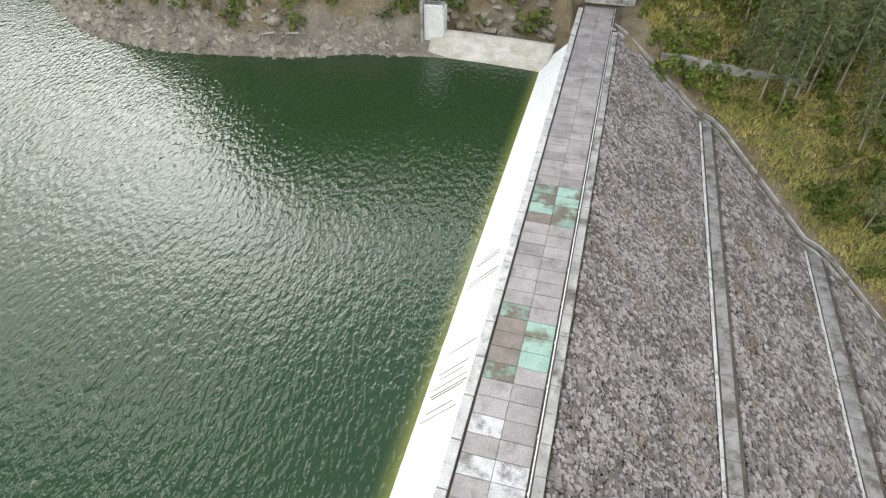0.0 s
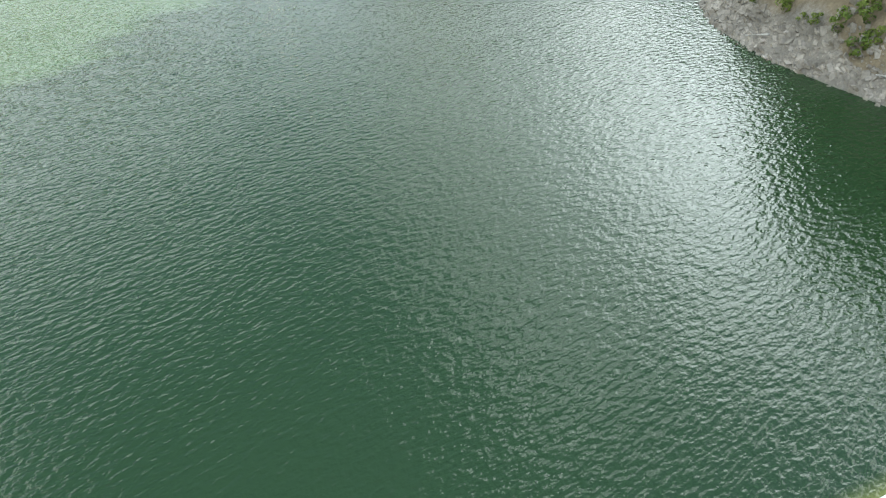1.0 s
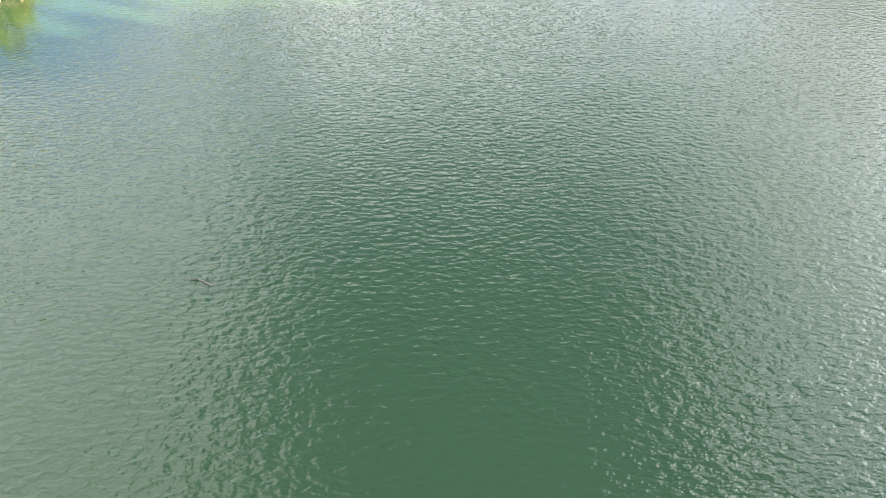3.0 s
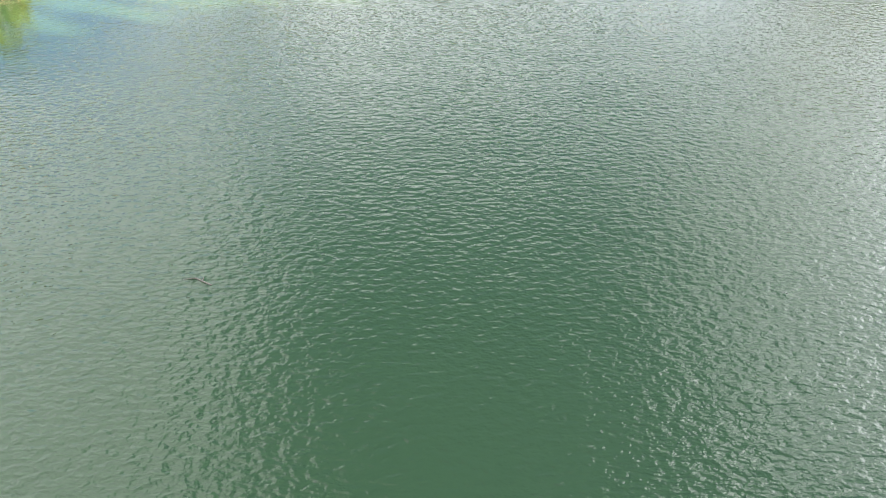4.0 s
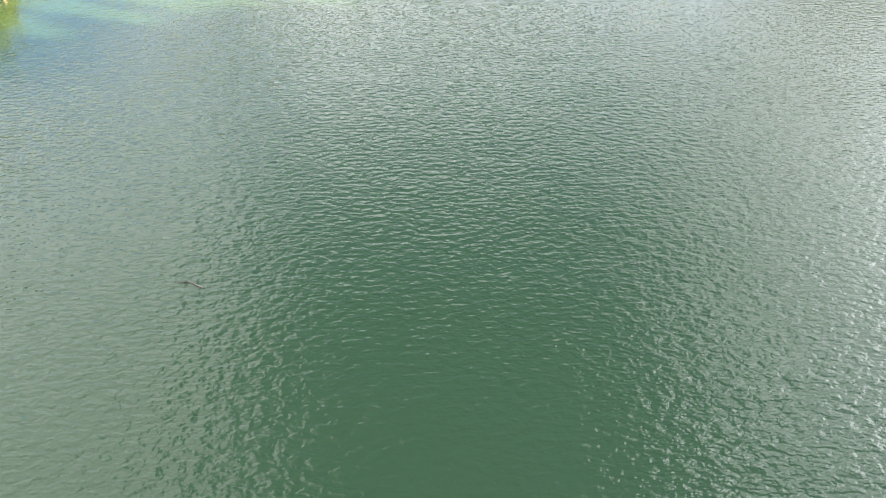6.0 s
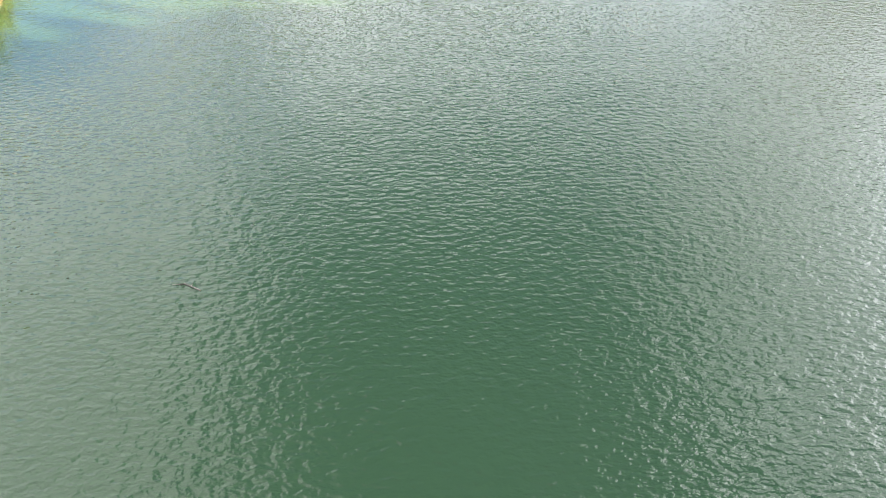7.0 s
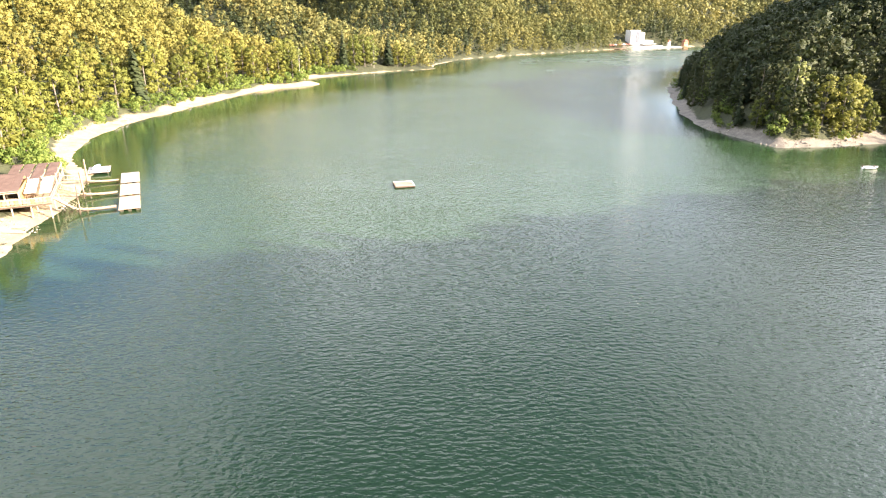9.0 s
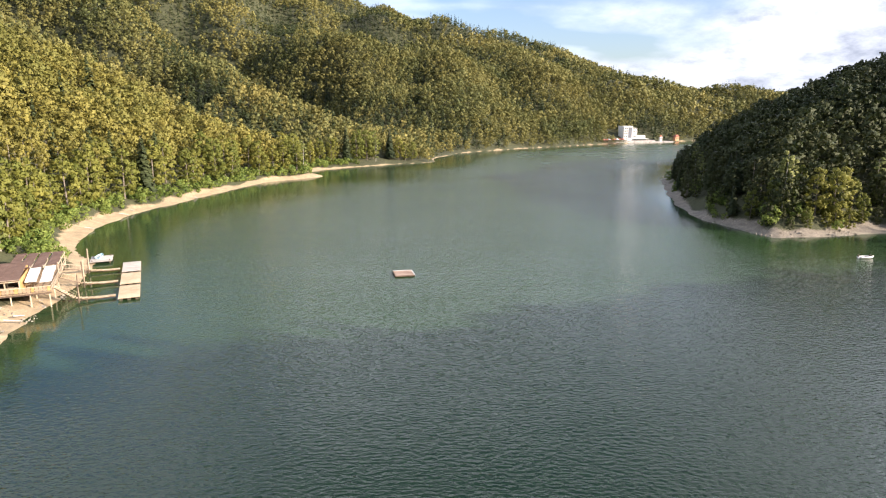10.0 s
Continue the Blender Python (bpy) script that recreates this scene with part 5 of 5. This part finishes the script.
    keep = (du > edge + 2.2 + rs.uniform(0, 2.6, len(x))) & (du < edge + 38) & (dv > 8)
    x, y, gap = x[keep], y[keep], (du - edge)[keep]
    forest("dry_grass", x, y, ground_at(x, y) - 0.05, tuft, rs.uniform(.75, 1.6, len(x)), GRASS, "golden brown autumn grass and bracken", 4, "grass")
    pickb = (rs.uniform(size=len(x)) < 0.03 + 0.13 * (waves(x, y, 15, 71) > 0.4)) & (gap > 3.5)
    forest("slope_shrubs", x[pickb], y[pickb], ground_at(x[pickb], y[pickb]), bush, rs.uniform(.5, 1.5, pickb.sum()), BUSH, "green bushes at the foot of the pines", 5, "shrubs")
    # pines
    rnd = random.Random(15)
    pines = []
    for k in range(4):
        h = 15 + 1.6 * k
        pines.append(make_tree("pine_tree", k, pine_cards(rs, h, h * 0.3, 3.3), trunk_bm(rnd, h, 0.17, 10, 3.6, .32), NEEDLE_PINE, "tall slim pine with a bare grey lower trunk", "tree", PINE_BARK))
    n = 0
    x, y = scatter(4.9, (50, 112, -85, -18), 36)
    dv = (x - DAM_ORG[0]) * DAM_OUT[0] + (y - DAM_ORG[1]) * DAM_OUT[1]
    du = (x - DAM_ORG[0]) * DAM_DIR[0] + (y - DAM_ORG[1]) * DAM_DIR[1]
    edge = np.array([drain_u(v) for v in dv])
    keep = (du > edge + 13 + 4 * np.clip((dv - 20) / 15, 0, 1)) & (rs.uniform(size=len(x)) < .85)
    stand = [(74.0, -35.4), (72.5, -37.4), (74.9, -38.6), (74.2, -39.6), (77.4, -33.9), (77.2, -45.2), (72.8, -48.5), (61.5, -49.5), (59.0, -45.5), (56.5, -47.5)]
    x, y = np.concatenate([[p[0] for p in stand], x[keep]]), np.concatenate([[p[1] for p in stand], y[keep]])
    z = ground_at(x, y)
    for i in range(len(x)):
        s = rnd.uniform(.75, 1.1)
        m = pose(x[i], y[i], z[i] - .2, rnd.uniform(-2, 2), rnd.uniform(-2, 2), rnd.uniform(0, 360)) @ Matrix.Diagonal((s, s, s, 1))
        if n < 4:
            pines[n].matrix_world = m
        else:
            c = copy_thing(pines[n % 4], m)
            c.matrix_basis = m
        n += 1


PALE_LEAF = material("birch_leaves", (0.12, 0.15, 0.04), (0.25, 0.26, 0.08), 0.2, fine=8, island=0.5, translucent=0.25, bump=0, rough=0.7)
NEEDLE_PINE = material("pine_needles", (0.14, 0.185, 0.08), (0.31, 0.35, 0.165), 0.2, fine=8, island=0.5, translucent=0.45, bump=0, rough=0.7)
PINE_BARK = material("grey_pine_bark", (0.22, 0.19, 0.155), (0.42, 0.37, 0.31), 1.5, fine=6)
BIRCH_BARK = material("pale_bark", (0.28, 0.26, 0.22), (0.5, 0.47, 0.42), 2.0, fine=6)
build_woods()
build_bank()


# ---------------------------------------------------------------- the bathing place on the left shore
def local_box(name, size, at, mat, parent, P, turn=(0, 0, 0), bevel=0.02, label=""):
    o = part(name, box_bm(size, None, bevel), mat, parent, label)
    o.matrix_world = P @ pose(*at, *turn)
    return o


HUT_PLACE = pose(-69.2, 105.6, 0, 0, 0, 25)


def build_hut():
    P = HUT_PLACE
    rs = random.Random(21)
    hut = empty("terrace_bar", P, "wooden lakeside terrace bar on stilts with brown strip roofs", "building")
    # deck of boards along the water side
    for i in range(22):
        local_box("deck_board", (0.93, 23.0, 0.12), (-0.5 - 0.96 * i, 11.5, 2.9 + rs.uniform(-.01, .01)), WOOD, hut, P)
    for y in (0.2, 6, 12, 18, 22.7):
        local_box("beam", (21.5, 0.22, 0.3), (-10.8, y, 2.68), WOOD_DARK, hut, P)
    for i in range(8):
        for y in (0.3, 6.1, 12.1):
            local_box("stilt", (0.2, 0.2, 4.6), (-0.4 - 2.9 * i, y, 0.4), WOOD_PALE, hut, P)
    # balustrade on the front and on the water side
    for z in (3.35, 3.95):
        local_box("rail", (21, 0.08, 0.1), (-10.6, 0.12, z), WOOD_PALE, hut, P)
        local_box("rail", (0.08, 22.6, 0.1), (-0.08, 11.5, z), WOOD_PALE, hut, P)
    for i in range(34):
        local_box("baluster", (0.5, 0.05, 0.85), (-0.4 - 0.61 * i, 0.1, 3.5), WOOD if i % 4 else OCHRE, hut, P)
    for i in range(13):
        local_box("baluster", (0.06, 0.08, 1.0), (-0.08, 0.5 + 1.8 * i, 3.45), WOOD_PALE, hut, P)
    # bar body
    local_box("front_wall", (9.0, 0.18, 2.3), (-13.6, 0.75, 4.1), OCHRE, hut, P)
    for x in (-4.75, -6.9, -9.0):
        local_box("corner_post", (0.2, 0.2, 2.5), (x, 0.75, 4.1), WOOD_PALE, hut, P)
    local_box("counter", (4.2, 0.5, 0.95), (-6.9, 0.9, 3.45), OCHRE, hut, P)
    local_box("counter_top", (4.4, 0.7, 0.07), (-6.9, 0.85, 3.96), WOOD_PALE, hut, P)
    local_box("back_wall", (4.2, 0.15, 2.2), (-6.9, 3.4, 4.1), DARK, hut, P)
    local_box("side_wall", (0.18, 9.0, 2.4), (-4.7, 5.6, 4.1), OCHRE, hut, P)
    local_box("rear_wall", (13.4, 0.18, 3.0), (-11.4, 10.2, 4.4), OCHRE, hut, P)
    local_box("fascia", (13.8, 0.16, 0.4), (-11.4, 0.2, 5.32), WOOD_PALE, hut, P)
    for i in range(10):
        local_box("roof_sheet", (1.36, 10.4, 0.09), (-5.3 - 1.38 * i, 5.2, 5.95 + rs.uniform(-.03, .03)), ROOF, hut, P, (6, 0, 0))
    local_box("gutter", (13.8, 0.14, 0.14), (-11.4, 0.02, 5.42), WOOD_DARK, hut, P)
    # strip roofs side by side along the water, some covered with white sheets
    for i in range(4):
        x = -0.9 - 2.15 * i
        y0 = (11.0, 9.5, 9.5, 11.5)[i]
        n = int((22.5 - y0) / 1.5)
        for k in range(n):
            local_box("strip_roof", (1.75, 1.48, 0.07), (x, y0 + 0.75 + 1.5 * k, 5.5 + 0.05 * k + rs.uniform(-.02, .02)), ROOF, hut, P, (2, rs.uniform(-1, 1), 0))
        for y in (y0 + 0.3, (y0 + 22) / 2, 22):
            local_box("post", (0.12, 0.12, 2.9), (x + 0.85, y, 4.3), WOOD_PALE, hut, P)
        local_box("ridge_beam", (0.14, 22.4 - y0, 0.16), (x + 0.95, (y0 + 22.4) / 2, 5.4), WOOD_PALE, hut, P)
    for x, (y0, y1) in ((-1.0, (1.6, 11.0)), (-3.4, (2.4, 9.6))):
        for k in range(int((y1 - y0) / 1.2)):
            local_box("white_awning", (1.8, 1.22, 0.05), (x + rs.uniform(-.06, .06), y0 + 0.6 + 1.2 * k, 4.5 + 0.14 * k + rs.uniform(-.05, .05)), WHITE, hut, P, (7.5 + rs.uniform(-3, 3), rs.uniform(-4, 4), 0), 0.0, "white cloth awning strip")
    # tables and clutter under the roofs
    for i in range(9):
        x, y = rs.uniform(-7, -0.8), rs.uniform(1, 21)
        t = empty("bar_table", P @ pose(x, y, 2.96, 0, 0, rs.uniform(0, 90)), "small wooden table on the bar terrace", "table", "tables on the terrace")
        local_box("tabletop", (0.9, 0.9, 0.05), (0, 0, 0.74), WOOD, t, t.matrix_world.copy())
        for a, b in ((-.35, -.35), (.35, -.35), (-.35, .35), (.35, .35)):
            local_box("leg", (0.06, 0.06, 0.72), (a, b, 0.36), WOOD, t, t.matrix_world.copy(), (0, 0, 0), 0)


def build_pontoons():
    rs = random.Random(31)
    for k in range(3):
        c = pose(-59.8 - 4.55 * k, 113.9 + 9.75 * k, 0, 0, 0, 25)
        p = empty("bathing_pontoon", c, "square timber bathing pontoon floating off the shore", "pontoon", "bathing pontoons")
        for x in (-1.35, 0, 1.35):
            bm = bmesh.new()
            bmesh.ops.create_cone(bm, cap_ends=True, segments=12, radius1=0.3, radius2=0.3, depth=8.6, matrix=pose(x, 0, 0.12, 90, 0, 0))
            o = part("float", bm, DARK, p)
            o.matrix_world = c
        for i in range(12):
            local_box("plank", (3.6, 0.74, 0.1), (rs.uniform(-.03, .03), -4.2 + 0.765 * i, 0.5 + rs.uniform(-.01, .01)), (PLANK_TAN, PLANK_TAN, PLANK_GREY)[k], p, c)
        for x in (-1.78, 1.78):
            local_box("edge_board", (0.1, 9.2, 0.22), (x, 0, 0.42), WOOD_PALE, p, c)
        # gangway back to the shore
        g = pose(-59.8 - 4.55 * k, 113.9 + 9.75 * k, 0, 0, 0, 25) @ pose(-2.2, -1.6 + 0.2 * k, 0, 0, 0, 4 - 3 * k)
        w = empty("gangway", g, "narrow sagging plank gangway to a bathing pontoon", "gangway", "gangways")
        n = 7
        for i in range(n):
            s = (i + .5) / n
            sag = 0.55 + 0.35 * s - 0.5 * math.sin(math.pi * s) * 0.35
            local_box("plank", (0.9, 1.1, 0.08), (-0.5 - 0.92 * i, 0, sag), PLANK_TAN, w, g, (0, rs.uniform(-2, 2), 0))
        for y in (-0.5, 0.5):
            for i in range(2):
                local_box("bearer", (3.3, 0.08, 0.16), (-1.7 - 3.2 * i, y, 0.38 + 0.12 * i), WOOD_DARK, w, g)
        for y in (-0.7, 0.7):
            post = part("mooring_post", box_bm((0.17, 0.17, 6.6), None, 0.02), WOOD_DARK if y < 0 else WOOD_PALE)
            post.matrix_world = g @ pose(-6.0, y, 2.0, rs.uniform(-2, 2), rs.uniform(-2, 2), 0)
            tagged(post, "dark wooden mooring post in the shallow water", "post", "mooring posts")
        top, foot = HUT_PLACE @ Vector((-0.1, 3.6 + 7.0 * k, 2.95)), g @ Vector((-6.6, 0.0, 0.95))
        run = top - foot
        m = Matrix.Translation(foot) @ run.to_track_quat("X", "Z").to_matrix().to_4x4()
        ramp = empty("boarding_ramp", m, "narrow plank ramp from the terrace down to a gangway", "ramp", "boarding ramps")
        for y in (-0.35, 0.35):
            local_box("bearer", (run.length, 0.08, 0.16), (run.length / 2, y, -0.1), WOOD_DARK, ramp, m)
        steps = int(run.length / 0.5)
        for i in range(steps):
            local_box("tread", (0.44, 0.8, 0.05), (0.25 + run.length / steps * i, 0, 0.02 + rs.uniform(-.01, .01)), PLANK_TAN, ramp, m)
        for y in (-0.42, 0.42):
            local_box("hand_rail", (run.length, 0.05, 0.07), (run.length / 2, y, 0.9), WOOD_PALE, ramp, m)
            for i in range(4):
                local_box("rail_post", (0.06, 0.06, 0.95), (0.3 + (run.length - 0.6) * i / 3, y, 0.45), WOOD_PALE, ramp, m)
    c = pose(-79.3, 140.4, 0, 0, 0, 25)
    p = empty("boat_dock", c, "pale plank boat dock beside the sandy shore", "dock")
    for i in range(8):
        local_box("plank", (4.6, 0.78, 0.1), (0, -2.8 + 0.8 * i, 0.55), PLANK_GREY, p, c)
    for x in (-1.8, 1.8):
        local_box("bearer", (0.2, 6.2, 0.3), (x, 0, 0.35), WOOD_DARK, p, c)
        for y in (-2.6, 2.6):
            local_box("pile", (0.2, 0.2, 2.2), (x, y, -0.2), WOOD_DARK, p, c)
    boat_hull(pose(-80.2, 141.4, 0.75, 0, 0, 100), BLUE_HULL, "pale blue rowing boat lying on the dock", 3.4, "boat")
    boat_hull(pose(100.2, 143.2, 0.1, 0, 0, 4), WHITE, "small white rowing boat on the lake with a dark motor", 3.8, "boat", True)


def boat_hull(m, mat, label, length, category, motor=False):
    b = empty("rowing_boat", m, label, category)
    bm = bmesh.new()
    rings = []
    for i in range(9):
        s = i / 8
        w = 0.68 * (1 - max(0, (s - .45) / .55) ** 2.2) * (0.85 + .15 * min(1, s * 3))
        keel = -0.18 + 0.35 * max(0, (s - .6) / .4) ** 2
        gun = 0.38 + 0.16 * s * s
        x = (s - .5) * length
        outer = [(x, -w, gun), (x, -w * .92, gun * .35), (x, -w * .5, keel + .04), (x, 0, keel), (x, w * .5, keel + .04), (x, w * .92, gun * .35), (x, w, gun)]
        inner = [(x, w * .9, gun), (x, w * .8, gun * .4), (x, 0, keel + .12), (x, -w * .8, gun * .4), (x, -w * .9, gun)]
        rings.append([bm.verts.new(p) for p in outer + inner])
    k = len(rings[0])
    for a, c in zip(rings, rings[1:]):
        for i in range(k):
            bm.faces.new((a[i], a[(i + 1) % k], c[(i + 1) % k], c[i]))
    bm.faces.new(rings[0][::-1])
    bm.faces.new(rings[-1])
    bmesh.ops.recalc_face_normals(bm, faces=bm.faces)
    part("hull", bm, mat, b, smooth=True)
    for x in (-0.9, 0.2):
        part("bench", box_bm((0.28, 1.1, 0.04), Matrix.Translation((x, 0, 0.22))), WOOD, b)
    if motor:
        part("outboard_motor", box_bm((0.3, 0.32, 0.6), Matrix.Translation((-length / 2 - 0.05, 0, 0.55)), 0.06), DARK, b, "dark outboard motor")
        part("locker", box_bm((0.5, 0.6, 0.35), Matrix.Translation((1.1, 0, 0.52)), 0.05), DARK, b)
    return b


def build_raft():
    c = pose(-8.4, 128.3, -0.22, 0, 0, 12)
    r = empty("swimming_raft", c, "square wooden swimming raft with a pale edge, floating", "raft")
    for x in (-1.5, 1.5):
        for y in (-1.4, 1.4):
            bm = bmesh.new()
            bmesh.ops.create_cone(bm, cap_ends=True, segments=12, radius1=0.32, radius2=0.32, depth=1.1, matrix=pose(x, y, 0.1, 90, 0, 0))
            part("barrel", bm, DARK, r)
    for i in range(10):
        part("plank", box_bm((3.9, 0.4, 0.09), Matrix.Translation((0, -1.95 + 0.43 * i, 0.5)), 0.01), PLANK_RAFT, r)
    for i, (sx, sy, x, y) in enumerate(((4.2, 0.14, 0, -2.25), (4.2, 0.14, 0, 2.2), (0.14, 4.5, -2.05, 0), (0.14, 4.5, 2.05, 0))):
        part("edge_board", box_bm((sx, sy, 0.24), Matrix.Translation((x, y, 0.46)), 0.02), WHITE if i in (1, 3) else WOOD_DARK, r)


def build_branch():
    """Dead branch afloat."""
    b = bmesh.new()

    def stick(p, q, r0, r1):
        d = Vector(q) - Vector(p)
        bmesh.ops.create_cone(b, cap_ends=True, segments=6, radius1=r0, radius2=r1, depth=d.length,
                              matrix=Matrix.Translation((Vector(p) + Vector(q)) / 2) @ d.to_track_quat("Z", "Y").to_matrix().to_4x4())
    stick((-1.1, 0.2, 0.02), (0.5, -0.1, 0.04), 0.05, 0.04)
    stick((0.4, -0.1, 0.04), (1.3, 0.25, 0.02), 0.04, 0.015)
    stick((0.4, -0.1, 0.04), (0.7, 0.3, 0.32), 0.035, 0.012)
    stick((-0.2, 0.05, 0.04), (-0.1, -0.4, 0.02), 0.03, 0.01)
    ob = part("dead_branch", b, BARK)
    ob.matrix_world = pose(-19.4, 33.4, 0.02, 0, 0, 165)
    tagged(ob, "bare dead branch floating on the green water", "branch")


# ---------------------------------------------------------------- the far shore
def build_hotel():
    P = pose(209, 702, 0.2, 0, 0, 20) @ Matrix.Diagonal((0.86, 0.86, 0.86, 1))
    h = empty("lake_hotel", P, "white modern hotel block on the far shore", "building")
    local_box("plinth", (60, 16, 3.2), (2, 0, 1.0), CONCRETE, h, P)
    local_box("main_block", (13.5, 12, 19.5), (-6.5, 3, 11.0), WHITE, h, P, (0, 0, 0), 0.1)
    local_box("stair_block", (7.0, 12, 17.0), (4.2, 4, 9.8), WHITE, h, P, (0, 0, 0), 0.1)
    local_box("grey_panel", (5.5, 0.3, 13.5), (-3.6, -3.1, 12.6), GREY_PANEL, h, P)
    local_box("low_wing", (14, 9, 6.5), (16, 5, 5.2), WHITE, h, P, (0, 0, 0), 0.1)
    local_box("terrace_roof", (20, 6, 0.4), (12, -5, 4.6), WHITE, h, P)
    local_box("glass_front", (17, 0.2, 2.2), (12, -4.0, 3.6), GLASS_DARK, h, P)
    for f in range(5):
        z = 4.6 + 3.35 * f
        for i in range(2):
            win = local_box("window", (1.9, 0.2, 1.7), (-11.4 + 2.9 * i, -3.06, z), GLASS_DARK, h, P)
            local_box("sill", (2.1, 0.35, 0.12), (-11.4 + 2.9 * i, -3.15, z - 0.95), CONCRETE, win, P)
        if f < 5:
            for i in range(3):
                local_box("balcony_gap", (1.7, 0.2, 1.2), (1.8 + 2.3 * i, -2.06, z - .6), GLASS_DARK, h, P)
    for i in range(9):
        u = empty("parasol_roof", pose(200 - 3.5 * i, 694.5 - 2.5 * i - (i % 2), 0, 0, 0, 34), "red brown pavilion roof on the hotel terrace", "pavilion", "terrace pavilions")
        bm = bmesh.new()
        bmesh.ops.create_cone(bm, cap_ends=True, segments=4, radius1=2.6, radius2=0.2, depth=1.3, matrix=pose(0, 0, 4.6, 0, 0, 45))
        part("roof", bm, RED_ROOF if i % 3 else WHITE, u)
        for a, b in ((-1.5, -1.5), (1.5, -1.5), (-1.5, 1.5), (1.5, 1.5)):
            part("post", box_bm((0.2, 0.2, 3.4), Matrix.Translation((a, b, 2.4))), WOOD_DARK, u)
    q = part("quay", box_bm((120, 12, 1.8), None, 0.1), CONCRETE)
    q.matrix_world = P @ pose(-2, -6.5, 0.1)
    tagged(q, "grey concrete quay along the far shore", "quay", kind="structure")
    j = part("jetty", box_bm((26, 4, 0.6), None, 0.05), WOOD_DARK)
    j.matrix_world = P @ pose(-42, -17, 0.5, 0, 0, 8)
    tagged(j, "dark floating jetty off the hotel shore", "jetty")
    for x, y, w, col, nm in ((74, 2, 6, OCHRE_WALL, "orange house"), (47, 0, 3.4, WHITE, "small white kiosk")):
        b = empty("house", P @ pose(x, y, 0), nm + " with a dark pitched roof on the far shore", "house")
        bp = P @ pose(x, y, 0)
        local_box("wall", (w, w * .8, 6), (0, 0, 3.6), col, b, bp)
        bm = bmesh.new()
        bmesh.ops.create_cone(bm, cap_ends=True, segments=4, radius1=w * .78, radius2=w * .25, depth=2.4, matrix=pose(0, 0, 7.6, 0, 0, 45))
        o = part("roof", bm, RED_ROOF, b)
        for i in (-1, 1):
            local_box("window", (1.0, 0.15, 1.3), (i * w * .22, -w * .4 - .03, 4.2), GLASS_DARK, b, bp)


WOOD_DARK = material("dark_wet_timber", (0.07, 0.05, 0.035), (0.15, 0.11, 0.08), 1.5, fine=8)
WOOD_PALE = material("sunbleached_timber", (0.36, 0.29, 0.20), (0.56, 0.47, 0.35), 1.5, fine=8)
OCHRE = material("varnished_board_wall", (0.34, 0.20, 0.07), (0.52, 0.34, 0.14), 0.8, fine=8)
PLANK_TAN = material("sandy_planks", (0.38, 0.29, 0.18), (0.56, 0.44, 0.30), 0.7, fine=8, random_ob=0.5)
PLANK_GREY = material("grey_planks", (0.34, 0.31, 0.27), (0.50, 0.46, 0.41), 0.7, fine=8, random_ob=0.5)
PLANK_RAFT = material("raft_planks", (0.22, 0.15, 0.11), (0.36, 0.27, 0.21), 0.9, fine=8, random_ob=0.6)
BLUE_HULL = material("pale_blue_hull_paint", (0.30, 0.45, 0.55), (0.42, 0.58, 0.66), 1.0, fine=6, rough=0.4)
GREY_PANEL = material("slate_grey_cladding", (0.10, 0.11, 0.13), (0.16, 0.17, 0.19), 0.5, fine=6)
GLASS_DARK = material("dark_window_glass", (0.02, 0.025, 0.03), (0.05, 0.055, 0.06), 0.5, fine=4, rough=0.08, spec=0.5, bump=0)
RED_ROOF = material("red_brown_roof", (0.26, 0.09, 0.06), (0.38, 0.16, 0.11), 0.7, fine=6)
OCHRE_WALL = material("orange_render", (0.50, 0.25, 0.14), (0.62, 0.34, 0.20), 0.5, fine=6)
build_hut()
build_pontoons()
build_raft()
build_branch()
build_hotel()
build_riprap()
